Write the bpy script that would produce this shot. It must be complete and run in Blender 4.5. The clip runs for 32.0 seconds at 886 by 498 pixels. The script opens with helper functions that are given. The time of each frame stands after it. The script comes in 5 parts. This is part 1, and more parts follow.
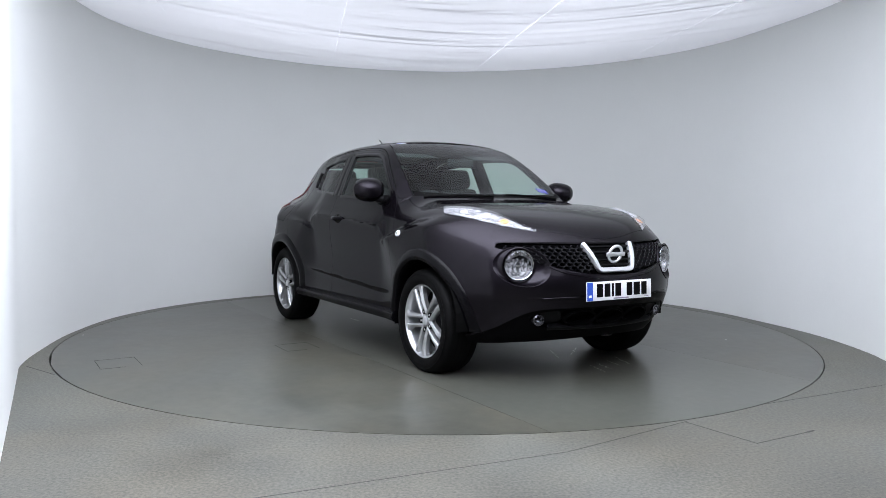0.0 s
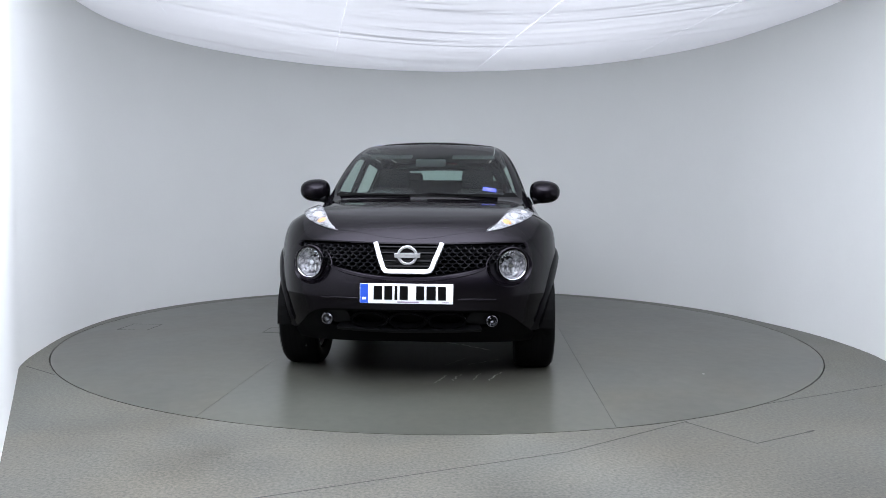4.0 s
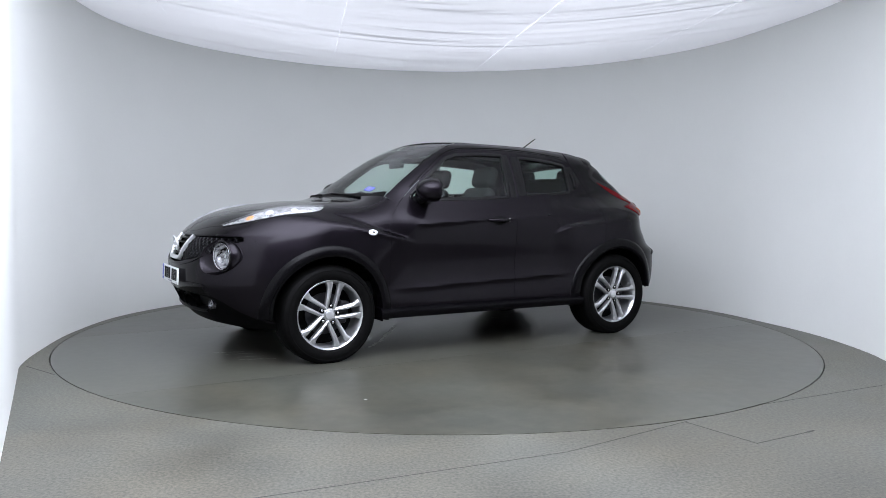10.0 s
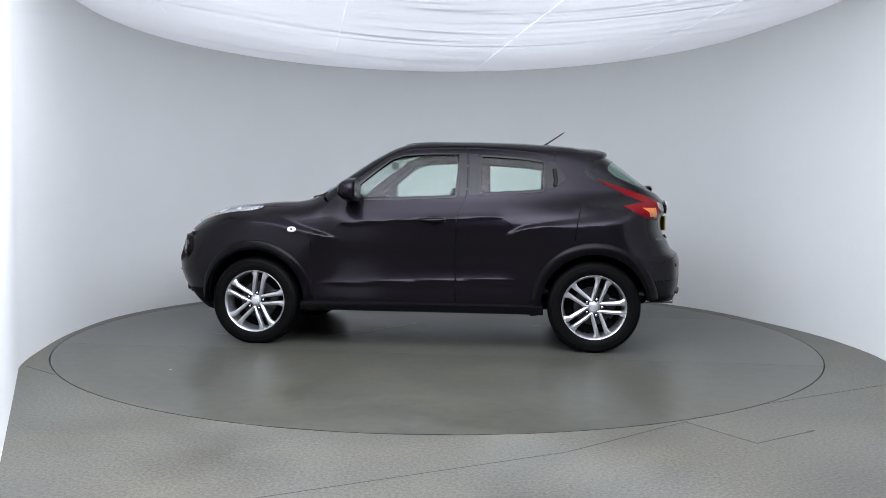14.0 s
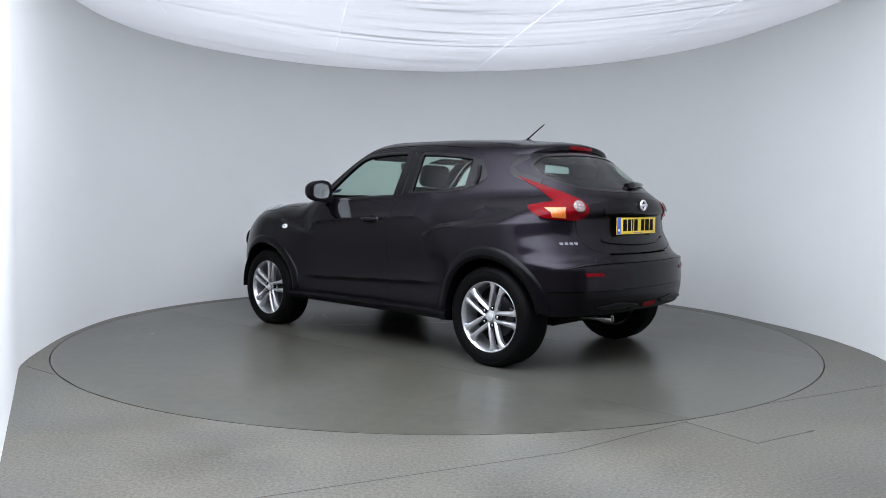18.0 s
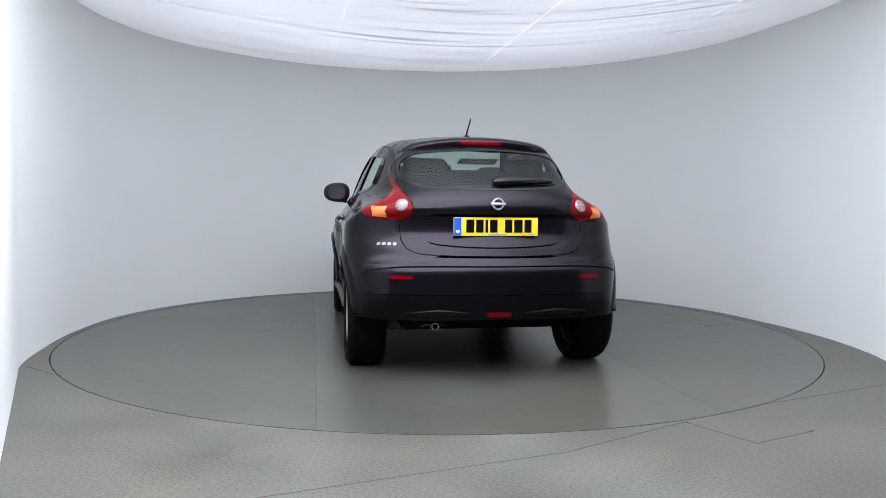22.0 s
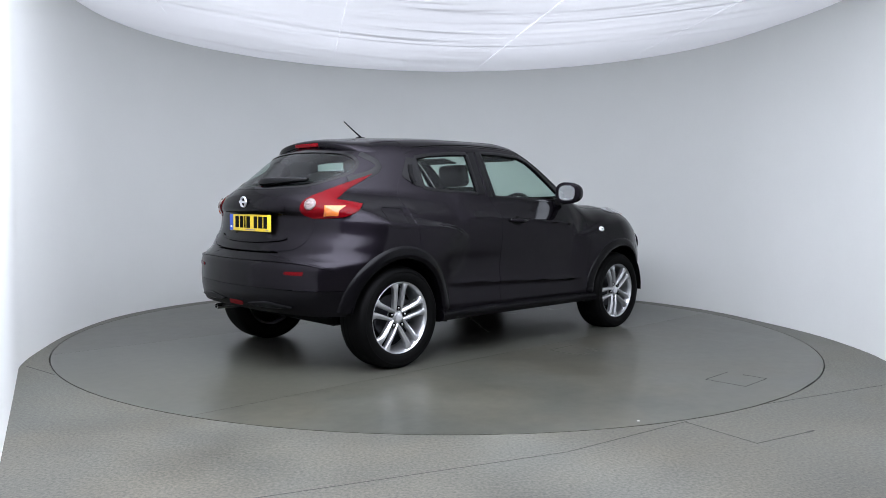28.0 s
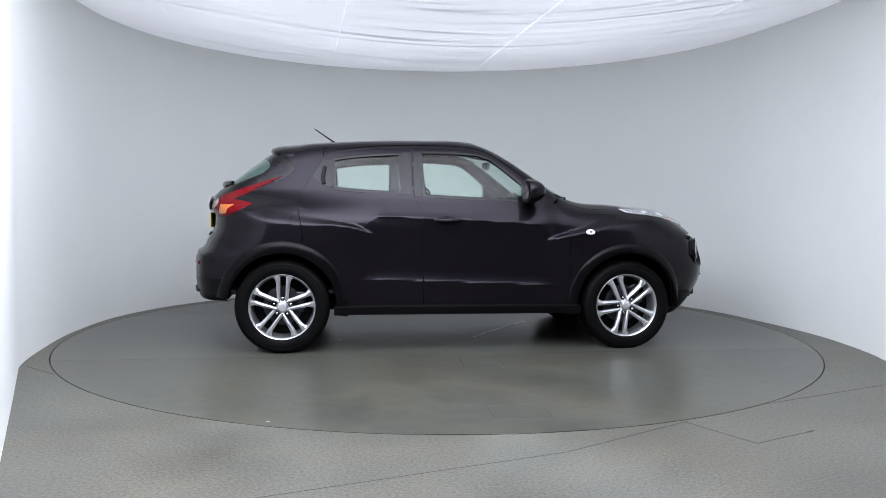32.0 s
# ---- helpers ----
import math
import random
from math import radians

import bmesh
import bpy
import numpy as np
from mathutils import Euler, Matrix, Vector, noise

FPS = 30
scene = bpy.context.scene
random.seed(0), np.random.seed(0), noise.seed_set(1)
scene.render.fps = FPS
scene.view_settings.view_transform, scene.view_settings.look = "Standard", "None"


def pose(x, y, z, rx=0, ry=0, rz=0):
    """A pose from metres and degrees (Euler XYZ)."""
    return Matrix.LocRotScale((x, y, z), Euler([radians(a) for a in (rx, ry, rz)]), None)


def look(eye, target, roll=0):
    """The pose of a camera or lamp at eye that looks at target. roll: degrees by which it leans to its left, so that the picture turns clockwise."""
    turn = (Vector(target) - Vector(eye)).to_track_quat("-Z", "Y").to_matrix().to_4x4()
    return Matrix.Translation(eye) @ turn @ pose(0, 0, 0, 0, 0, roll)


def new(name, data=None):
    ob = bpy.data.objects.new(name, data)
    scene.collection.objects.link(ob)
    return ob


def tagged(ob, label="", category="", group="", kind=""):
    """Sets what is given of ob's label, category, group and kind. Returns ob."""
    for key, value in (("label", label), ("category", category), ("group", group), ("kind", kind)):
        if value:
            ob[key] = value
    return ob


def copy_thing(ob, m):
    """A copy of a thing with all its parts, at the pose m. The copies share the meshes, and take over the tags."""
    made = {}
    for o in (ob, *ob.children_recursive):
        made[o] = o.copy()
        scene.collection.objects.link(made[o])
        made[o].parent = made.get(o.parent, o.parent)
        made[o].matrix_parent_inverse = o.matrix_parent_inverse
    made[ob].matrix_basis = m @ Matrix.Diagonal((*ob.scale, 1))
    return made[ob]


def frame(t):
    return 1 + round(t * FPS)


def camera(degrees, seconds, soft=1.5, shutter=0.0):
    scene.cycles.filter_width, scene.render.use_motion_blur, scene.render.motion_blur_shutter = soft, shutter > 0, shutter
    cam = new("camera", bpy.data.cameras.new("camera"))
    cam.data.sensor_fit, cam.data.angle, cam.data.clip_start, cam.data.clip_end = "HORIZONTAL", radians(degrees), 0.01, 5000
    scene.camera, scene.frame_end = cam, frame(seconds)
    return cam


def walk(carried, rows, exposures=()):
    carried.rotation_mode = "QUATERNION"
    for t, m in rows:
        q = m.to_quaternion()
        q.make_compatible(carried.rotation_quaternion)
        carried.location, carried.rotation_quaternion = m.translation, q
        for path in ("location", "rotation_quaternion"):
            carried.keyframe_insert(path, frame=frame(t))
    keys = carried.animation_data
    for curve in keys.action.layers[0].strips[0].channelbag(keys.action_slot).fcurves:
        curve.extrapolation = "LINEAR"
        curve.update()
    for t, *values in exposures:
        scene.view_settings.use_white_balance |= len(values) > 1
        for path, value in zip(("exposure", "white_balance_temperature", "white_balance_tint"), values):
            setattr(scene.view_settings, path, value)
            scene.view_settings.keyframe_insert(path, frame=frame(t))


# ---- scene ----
cam = camera(60.69, 32.0, soft=0.7)
EYE = Vector((0.0, -6.358, 1.060))
VIEW = look(EYE, EYE + Vector((0.005266, 0.998287, -0.058269)), 0.484)
walk(cam, [(0.0, VIEW), (32.0, VIEW)], [(0.0, 0.43), (32.0, 0.43)])

# ---- world and light ----
world = bpy.data.worlds.new("world")
scene.world = world
world.use_nodes = True
world.node_tree.nodes["Background"].inputs[0].default_value = (0.80, 0.86, 1.0, 1)
world.node_tree.nodes["Background"].inputs[1].default_value = 0.10


# the booth is lit through its fabric ceiling (see build_ceiling)

# ---- materials ----


def material(name, colour, rough=0.5, metal=0.0, coat=0.0, coat_rough=0.03, spec=0.5, emit=0.0, emit_colour=None):
    m = bpy.data.materials.new(name)
    m.use_nodes = True
    b = m.node_tree.nodes["Principled BSDF"]
    b.inputs["Base Color"].default_value = (*colour, 1)
    b.inputs["Roughness"].default_value = rough
    b.inputs["Metallic"].default_value = metal
    b.inputs["Coat Weight"].default_value = coat
    b.inputs["Coat Roughness"].default_value = coat_rough
    b.inputs["Specular IOR Level"].default_value = spec
    if emit:
        b.inputs["Emission Color"].default_value = (*(emit_colour or colour), 1)
        b.inputs["Emission Strength"].default_value = emit
    return m


def node(m, kind, **inputs):
    n = m.node_tree.nodes.new(kind)
    for key, value in inputs.items():
        n.inputs[key.replace("_", " ")].default_value = value
    return n


def link(m, a, out, b, inp):
    m.node_tree.links.new(a.outputs[out], b.inputs[inp])


def grain(m, scale, lo, hi, detail=6.0, bump=0.0, distance=0.002, blotch=0.0, blotch_scale=1.0, rough=None, stretch=(1, 1, 1), band=0.18):
    """Colour that varies at two scales between lo and hi, with fine relief."""
    b = m.node_tree.nodes["Principled BSDF"]
    co = node(m, "ShaderNodeTexCoord")
    mp = node(m, "ShaderNodeMapping", Scale=stretch)
    link(m, co, "Object", mp, "Vector")
    fine = node(m, "ShaderNodeTexNoise", Scale=scale, Detail=detail, Roughness=0.65)
    link(m, mp, "Vector", fine, "Vector")
    wide = node(m, "ShaderNodeTexNoise", Scale=blotch_scale, Detail=5.0, Roughness=0.6)
    link(m, mp, "Vector", wide, "Vector")
    mixf = node(m, "ShaderNodeMix")
    mixf.data_type = "FLOAT"
    mixf.inputs["Factor"].default_value = blotch
    link(m, fine, "Fac", mixf, 2)
    link(m, wide, "Fac", mixf, 3)
    ramp = node(m, "ShaderNodeValToRGB")
    ramp.color_ramp.elements[0].position, ramp.color_ramp.elements[1].position = 0.5 - band, 0.5 + band
    ramp.color_ramp.elements[0].color, ramp.color_ramp.elements[1].color = (*lo, 1), (*hi, 1)
    link(m, mixf, 0, ramp, "Fac")
    link(m, ramp, "Color", b, "Base Color")
    if rough:
        rr = node(m, "ShaderNodeMapRange")
        rr.inputs["From Min"].default_value, rr.inputs["From Max"].default_value = 0.3, 0.7
        rr.inputs["To Min"].default_value, rr.inputs["To Max"].default_value = rough
        link(m, wide, "Fac", rr, "Value")
        link(m, rr, "Result", b, "Roughness")
    if bump:
        bp = node(m, "ShaderNodeBump", Strength=bump, Distance=distance)
        link(m, fine, "Fac", bp, "Height")
        link(m, bp, "Normal", b, "Normal")
    return m


def two_tone(m, scale, warm, cool):
    """Wide patches of a warmer and a cooler cast over the colour that the material has."""
    b = m.node_tree.nodes["Principled BSDF"]
    had = b.inputs["Base Color"].links[0].from_socket
    co = node(m, "ShaderNodeTexCoord")
    wide = node(m, "ShaderNodeTexNoise", Scale=scale, Detail=3.0, Roughness=0.55)
    link(m, co, "Object", wide, "Vector")
    ramp = node(m, "ShaderNodeValToRGB")
    ramp.color_ramp.elements[0].position, ramp.color_ramp.elements[1].position = 0.36, 0.64
    ramp.color_ramp.elements[0].color, ramp.color_ramp.elements[1].color = (*warm, 1), (*cool, 1)
    link(m, wide, "Fac", ramp, "Fac")
    mul = node(m, "ShaderNodeVectorMath")
    mul.operation = "MULTIPLY"
    m.node_tree.links.new(had, mul.inputs[0])
    link(m, ramp, "Color", mul, 1)
    link(m, mul, "Vector", b, "Base Color")
    return m


def glass(name, tint, clear=0.92, rough=0.0):
    """Thin glass: mostly see-through with a tint, mirror-like at grazing angles."""
    m = bpy.data.materials.new(name)
    m.use_nodes = True
    nt = m.node_tree
    out = nt.nodes["Material Output"]
    nt.nodes.remove(nt.nodes["Principled BSDF"])
    tr = node(m, "ShaderNodeBsdfTransparent", Color=(*tint, 1))
    gl = node(m, "ShaderNodeBsdfGlossy", Color=(1, 1, 1, 1), Roughness=rough)
    fr = node(m, "ShaderNodeLayerWeight", Blend=0.5)
    p5 = node(m, "ShaderNodeMath")
    p5.operation = "POWER"
    p5.inputs[1].default_value = 4.5
    ad = node(m, "ShaderNodeMath")
    ad.operation = "MULTIPLY_ADD"
    ad.inputs[1].default_value, ad.inputs[2].default_value = 0.65, 0.025
    link(m, fr, "Facing", p5, 0)
    link(m, p5, 0, ad, 0)
    mx = node(m, "ShaderNodeMixShader")
    link(m, ad, 0, mx, "Fac")
    link(m, tr, "BSDF", mx, 1)
    link(m, gl, "BSDF", mx, 2)
    link(m, mx, "Shader", out, "Surface")
    return m


PAINT = material("aubergine_black_paint", (0.0125, 0.0106, 0.0140), 0.36, 0.88, 1.0, 0.10, 0.0)
PAINT.node_tree.nodes["Principled BSDF"].inputs["Specular Tint"].default_value = (0.03, 0.025, 0.035, 1)
PAINT.node_tree.nodes["Principled BSDF"].inputs["Coat IOR"].default_value = 1.22
grain(PAINT, 700, (0.0070, 0.0058, 0.0078), (0.0180, 0.0153, 0.0203), 2.0, 0.03, 0.0004)
TRIM = grain(material("black_plastic_trim", (0.002, 0.002, 0.0024), 0.40, spec=0.14), 240, (0.001, 0.001, 0.0013), (0.003, 0.003, 0.0035), 3, 0.15, 0.0006)
GLOSSBLACK = material("gloss_black", (0.003, 0.003, 0.0035), 0.10, spec=0.25)
RUBBER = grain(material("tyre_rubber", (0.002, 0.002, 0.002), 0.6, spec=0.07), 160, (0.001, 0.001, 0.001), (0.0035, 0.0035, 0.0035), 4, 0.3, 0.001)
ALLOY = grain(material("silver_alloy", (0.52, 0.53, 0.54), 0.30, 0.85, 0.3), 300, (0.48, 0.49, 0.50), (0.56, 0.57, 0.58), 2)
DARKMETAL = material("dark_metal", (0.05, 0.05, 0.055), 0.4, 0.8)
CHROME = material("chrome", (0.82, 0.83, 0.85), 0.12, 1.0)
SATIN = material("satin_silver", (0.72, 0.73, 0.75), 0.3, 0.7)
WINGLASS = glass("side_glass", (0.80, 0.92, 0.865))
REARGLASS = glass("rear_glass", (0.56, 0.70, 0.655))
SCREEN = glass("windscreen_glass", (0.68, 0.79, 0.745))
LENS = glass("clear_lens", (0.95, 0.96, 0.97))
PEACH = material("pale_amber_bulb", (0.66, 0.27, 0.08), 0.25)
REDLENS = grain(material("red_lens", (0.13, 0.0015, 0.004), 0.06, 0, 0.0, spec=0.09), 150, (0.085, 0.001, 0.003), (0.16, 0.002, 0.005), 1)
AMBER = grain(material("amber_lens", (0.50, 0.13, 0.02), 0.12, 0, 0.5), 120, (0.42, 0.10, 0.015), (0.62, 0.17, 0.03), 1)
WHITELENS = grain(material("white_lens", (0.5, 0.46, 0.44), 0.12, 0, 0.2), 70, (0.09, 0.06, 0.06), (0.27, 0.22, 0.20), 2)
REFLECTOR = grain(material("lamp_reflector", (0.6, 0.6, 0.62), 0.18, 0.25), 38, (0.10, 0.10, 0.11), (0.52, 0.52, 0.53), 2, 0.6, 0.010, band=0.14)
PLATEWHITE = material("plate_white", (0.80, 0.81, 0.82), 0.3)
PLATEYELLOW = material("plate_yellow", (0.80, 0.58, 0.03), 0.3)
PLATEBLUE = material("plate_blue", (0.02, 0.08, 0.48), 0.3)
INK = material("black_ink", (0.002, 0.002, 0.002), 0.6, spec=0.06)
INKGREY = material("grey_ink", (0.25, 0.22, 0.28), 0.5)
CLOTH = grain(material("seat_cloth", (0.02, 0.02, 0.022), 0.9), 300, (0.008, 0.008, 0.009), (0.020, 0.020, 0.022), 3, 0.4, 0.002)
CABIN = material("cabin_plastic", (0.018, 0.018, 0.02), 0.6)
HEADLINER = material("headliner_cloth", (0.045, 0.046, 0.045), 0.9)
MIRROR = material("mirror", (0.45, 0.47, 0.47), 0.02, 1.0)
WALLPAINT = grain(material("white_wall_paint", (0.78, 0.79, 0.80), 0.65), 60, (0.760, 0.775, 0.752), (0.80, 0.815, 0.792), 4, 0.05, 0.001, 0.75, 0.7)
CONCRETE = two_tone(grain(material("rough_concrete", (0.09, 0.09, 0.085), 0.5), 72, (0.019, 0.019, 0.017), (0.140, 0.138, 0.125), 4, 0.20, 0.003, 0.32, 1.3, (0.38, 0.52), band=0.16), 1.2, (1.04, 1.0, 0.84), (0.97, 1.0, 0.92))
DISC = two_tone(grain(material("worn_sealed_concrete", (0.08, 0.08, 0.075), 0.3), 14, (0.046, 0.046, 0.042), (0.078, 0.078, 0.070), 6, 0.0, 0.001, 0.45, 1.1, (0.285, 0.315), band=0.15), 0.6, (1.02, 1.0, 0.87), (0.97, 1.0, 0.93))
DISC_WORN = two_tone(grain(material("worn_rough_concrete", (0.06, 0.06, 0.056), 0.32), 11, (0.040, 0.040, 0.036), (0.080, 0.079, 0.071), 6, 0.0, 0.001, 0.5, 1.7, (0.29, 0.35), band=0.13), 1.3, (1.04, 1.0, 0.85), (0.97, 1.0, 0.93))
SEAM = material("dark_joint", (0.05, 0.05, 0.047), 0.8)
FABRIC = grain(material("white_stretch_fabric", (0.86, 0.87, 0.9), 0.8), 40, (0.83, 0.84, 0.87), (0.88, 0.89, 0.92), 3)
HALL = grain(material("hall_grey", (0.20, 0.20, 0.205), 0.8), 30, (0.18, 0.18, 0.185), (0.22, 0.22, 0.225))

# ---- mesh helpers ----


def thing(name, label, category, group="", kind=""):
    return tagged(new(name), label, category, group, kind)


def mesh_object(name, verts, faces, mat, parent=None, label="", smooth=True, normals=None):
    me = bpy.data.meshes.new(name)
    me.from_pydata([tuple(v) for v in verts], [], [tuple(f) for f in faces])
    if smooth:
        me.polygons.foreach_set("use_smooth", [True] * len(me.polygons))
    if normals is not None:
        me.normals_split_custom_set_from_vertices([tuple(n) for n in normals])
    me.materials.append(mat)
    ob = new(name, me)
    ob.parent = parent
    return tagged(ob, label)


def part(name, bm, mat, parent, label="", smooth=False, m=None):
    """Links a bmesh as one mesh object under a thing or a part."""
    me = bpy.data.meshes.new(name)
    bm.normal_update()
    bm.to_mesh(me)
    bm.free()
    if smooth:
        me.polygons.foreach_set("use_smooth", [True] * len(me.polygons))
        me.set_sharp_from_angle(angle=radians(38))
    me.materials.append(mat)
    ob = new(name, me)
    ob.parent = parent
    if m is not None:
        ob.matrix_basis = m
    return tagged(ob, label)


def box(sx, sy, sz, bevel=0.0, segments=2, at=(0, 0, 0)):
    bm = bmesh.new()
    bmesh.ops.create_cube(bm, size=1.0, matrix=Matrix.Translation(at) @ Matrix.Diagonal((sx, sy, sz, 1)))
    if bevel:
        bmesh.ops.bevel(bm, geom=bm.edges[:], offset=bevel, segments=segments, affect="EDGES", profile=0.5)
    return bm


def lathe(profile, steps=48, closed=False):
    """Turns (radius, y) points about the y axis."""
    bm = bmesh.new()
    rings = []
    for i in range(steps):
        a = 2 * math.pi * i / steps
        rings.append([bm.verts.new((r * math.cos(a), y, r * math.sin(a))) for r, y in profile])
    n = len(profile)
    for i in range(steps):
        a, b = rings[i], rings[(i + 1) % steps]
        for j in range(n if closed else n - 1):
            k = (j + 1) % n
            bm.faces.new((a[j], a[k], b[k], b[j]))
    bmesh.ops.recalc_face_normals(bm, faces=bm.faces[:])
    return bm


def tube(points, radius, sides=8, cap=True):
    bm = bmesh.new()
    pts = [Vector(p) for p in points]
    rings = []
    for i, p in enumerate(pts):
        d = (pts[min(i + 1, len(pts) - 1)] - pts[max(i - 1, 0)]).normalized()
        side = d.cross(Vector((0, 0, 1)))
        if side.length < 1e-4:
            side = d.cross(Vector((0, 1, 0)))
        side.normalize()
        up = side.cross(d)
        r = radius(i / (len(pts) - 1)) if callable(radius) else radius
        rings.append([bm.verts.new(p + r * (math.cos(a) * side + math.sin(a) * up)) for a in [2 * math.pi * k / sides for k in range(sides)]])
    for a, b in zip(rings, rings[1:]):
        for k in range(sides):
            bm.faces.new((a[k], a[(k + 1) % sides], b[(k + 1) % sides], b[k]))
    if cap:
        bm.faces.new(rings[0][::-1])
        bm.faces.new(rings[-1])
    bmesh.ops.recalc_face_normals(bm, faces=bm.faces[:])
    return bm


def prism(outline, depth, bevel=0.0):
    """Extrudes an outline in x, z along y by depth, from y = 0."""
    bm = bmesh.new()
    f = bm.faces.new([bm.verts.new((x, 0, z)) for x, z in outline])
    ext = bmesh.ops.extrude_face_region(bm, geom=[f])
    bmesh.ops.translate(bm, verts=[v for v in ext["geom"] if isinstance(v, bmesh.types.BMVert)], vec=(0, depth, 0))
    bmesh.ops.recalc_face_normals(bm, faces=bm.faces[:])
    if bevel:
        bmesh.ops.bevel(bm, geom=bm.edges[:], offset=bevel, segments=2, affect="EDGES", profile=0.5)
    return bm


# ---- the booth ----
R_DISC, R_WALL, H_WALL = 2.917, 3.07, 2.76


def booth_plan():
    """The line of the wall on the floor, from one side of the open front round the back to the other."""
    # ends lie out of view, cut short so the car reflects the dark hall
    pts = [Vector((-1.50, -3.87)), Vector((-1.70, -3.48)), Vector((-2.32, -2.262)), Vector((-2.66, -1.60))]
    angles = (-20, -13, -5.5, 4, 12, 26, 45, 150, 168, 181, 190, 198, 209)
    radii = (3.337, 3.248, 3.188, 3.105, 3.055, 3.085, 3.085, 3.07, 3.04, 2.980, 2.982, 2.992, 3.09)
    for i in range(0, 93):
        a = 209 - i * 229 / 92
        r = sum(float(np.interp(a + k, angles, radii)) for k in (-4, -2, 0, 2, 4)) / 5 if a < 205 else float(np.interp(a, angles, radii))
        pts.append(Vector((r * math.cos(radians(a)), r * math.sin(radians(a)))))
    # the other side runs out in a gentle curve
    a, b, c, d = pts[-1], Vector((3.12, -1.50)), Vector((2.60, -2.60)), Vector((0.45, -5.97))
    for i in range(1, 14):
        t = i / 24
        pts.append(a * (1 - t) ** 3 + b * 3 * t * (1 - t) ** 2 + c * 3 * t * t * (1 - t) + d * t ** 3)
    return pts


def build_booth():
    # ground with a round opening for the turntable
    bm = bmesh.new()
    n = 128
    inner = [bm.verts.new((2.925 * math.cos(2 * math.pi * i / n), 2.925 * math.sin(2 * math.pi * i / n), 0)) for i in range(n)]
    lip = [bm.verts.new((v.co.x, v.co.y, -0.05)) for v in inner]
    outer = [bm.verts.new((16 * math.cos(2 * math.pi * i / n), 16 * math.sin(2 * math.pi * i / n), 0)) for i in range(n)]
    for i in range(n):
        j = (i + 1) % n
        bm.faces.new((inner[i], outer[i], outer[j], inner[j]))
        bm.faces.new((lip[i], inner[i], inner[j], lip[j]))
    ground = part("ground", bm, CONCRETE, None, "grey worn concrete studio floor with fine speckle")
    tagged(ground, category="floor", kind="structure")
    # pit below the turntable
    bm = bmesh.new()
    bmesh.ops.create_circle(bm, cap_ends=True, segments=64, radius=3.0, matrix=Matrix.Translation((0, 0, -0.06)))
    tagged(part("turntable_pit", bm, SEAM, None, "dark pit below the turntable"), category="floor", kind="structure")
    # saw-cut joints in the floor round the turntable
    joints = [((-0.658, -3.688), (0.563, -3.151)), ((0.563, -3.151), (1.236, -2.672)), ((1.774, -2.330), (2.711, -1.860)), ((2.711, -1.86), (3.02, -1.72)),
              ((1.221, -2.680), (1.439, -3.016)), ((1.439, -3.016), (1.788, -2.820)), ((-2.66, -1.52), (-2.35, -1.76)), ((-1.9, -4.23), (-0.658, -3.688))]
    for i, (a, b) in enumerate(joints):
        a, b = Vector(a), Vector(b)
        w = 0.005 if i in (4, 5) else 0.0035
        bm = box((b - a).length, w, 0.0016)
        ob = part("floor_joint", bm, SEAM, ground, "", m=pose(*((a + b) / 2), 0.0002, 0, 0, math.degrees(math.atan2((b - a).y, (b - a).x))))
    part("cover_gap", box(0.05, 0.012, 0.002), SEAM, ground, m=pose(1.775, -2.826, 0.0002, 0, 0, 30))
    # wall
    plan = booth_plan()
    bm = bmesh.new()
    zs = [0.0, 0.012, 0.7, 1.4, 2.1, 3.1]
    rows = []
    for i, p in enumerate(plan):
        t = (plan[min(i + 1, len(plan) - 1)] - plan[max(i - 1, 0)]).normalized()
        out = Vector((-t.y, t.x))
        rows.append([bm.verts.new((p.x, p.y, z)) for z in zs] + [bm.verts.new((p.x + out.x * 0.1, p.y + out.y * 0.1, z)) for z in reversed(zs)])
    for a, b in zip(rows, rows[1:]):
        for k in range(len(a)):
            bm.faces.new((a[k], b[k], b[(k + 1) % len(a)], a[(k + 1) % len(a)]))
    bm.faces.new(rows[0])
    bm.faces.new(rows[-1][::-1])
    bmesh.ops.recalc_face_normals(bm, faces=bm.faces[:])
    wall = part("wall_booth", bm, WALLPAINT, None, "smooth white curved wall of a photo booth", smooth=True)
    tagged(wall, category="wall", kind="structure")
    # unseen hall added round the open front, dark so the paint reflects dark
    hall = [("wall_south", (12, 0.2, 4.2), (0, -9.6, 2.1)), ("wall_west", (0.2, 15, 4.2), (-6, -2.2, 2.1)), ("wall_east", (0.2, 15, 4.2), (6, -2.2, 2.1)),
            ("wall_north", (12, 0.2, 4.2), (0, 5.2, 2.1))]
    for name, size, at in hall:
        tagged(part(name, box(*size), HALL, None, "plain dark grey wall of an added, unseen hall", m=pose(*at)), category="wall", kind="structure")
    tagged(part("ceiling_hall", box(12.4, 15, 0.2), HALL, None, "plain dark grey ceiling of an added, unseen hall", m=pose(0, -2.2, 4.3)), category="ceiling", kind="structure")


def fabric_sag(x, y):
    """Height of the stretched fabric: a shallow dome edge with tension folds running across."""
    r = math.hypot(x, y + 0.2)
    z = 2.70 + 0.05 * max(0, 1 - (r / 3.1) ** 2)
    # pulled folds that run along the round wall, each a long narrow ridge that comes and goes
    u = y + 0.22 * (x - 0.35) ** 2
    n = noise.noise(Vector((x * 0.10, u * 1.7, 0.3)))
    drop = 0.014 * max(0.0, 1 - abs(n) / 0.16) ** 1.3
    return z - drop * min(1.0, max(0.0, (2.98 - math.hypot(x, y)) / 0.30))


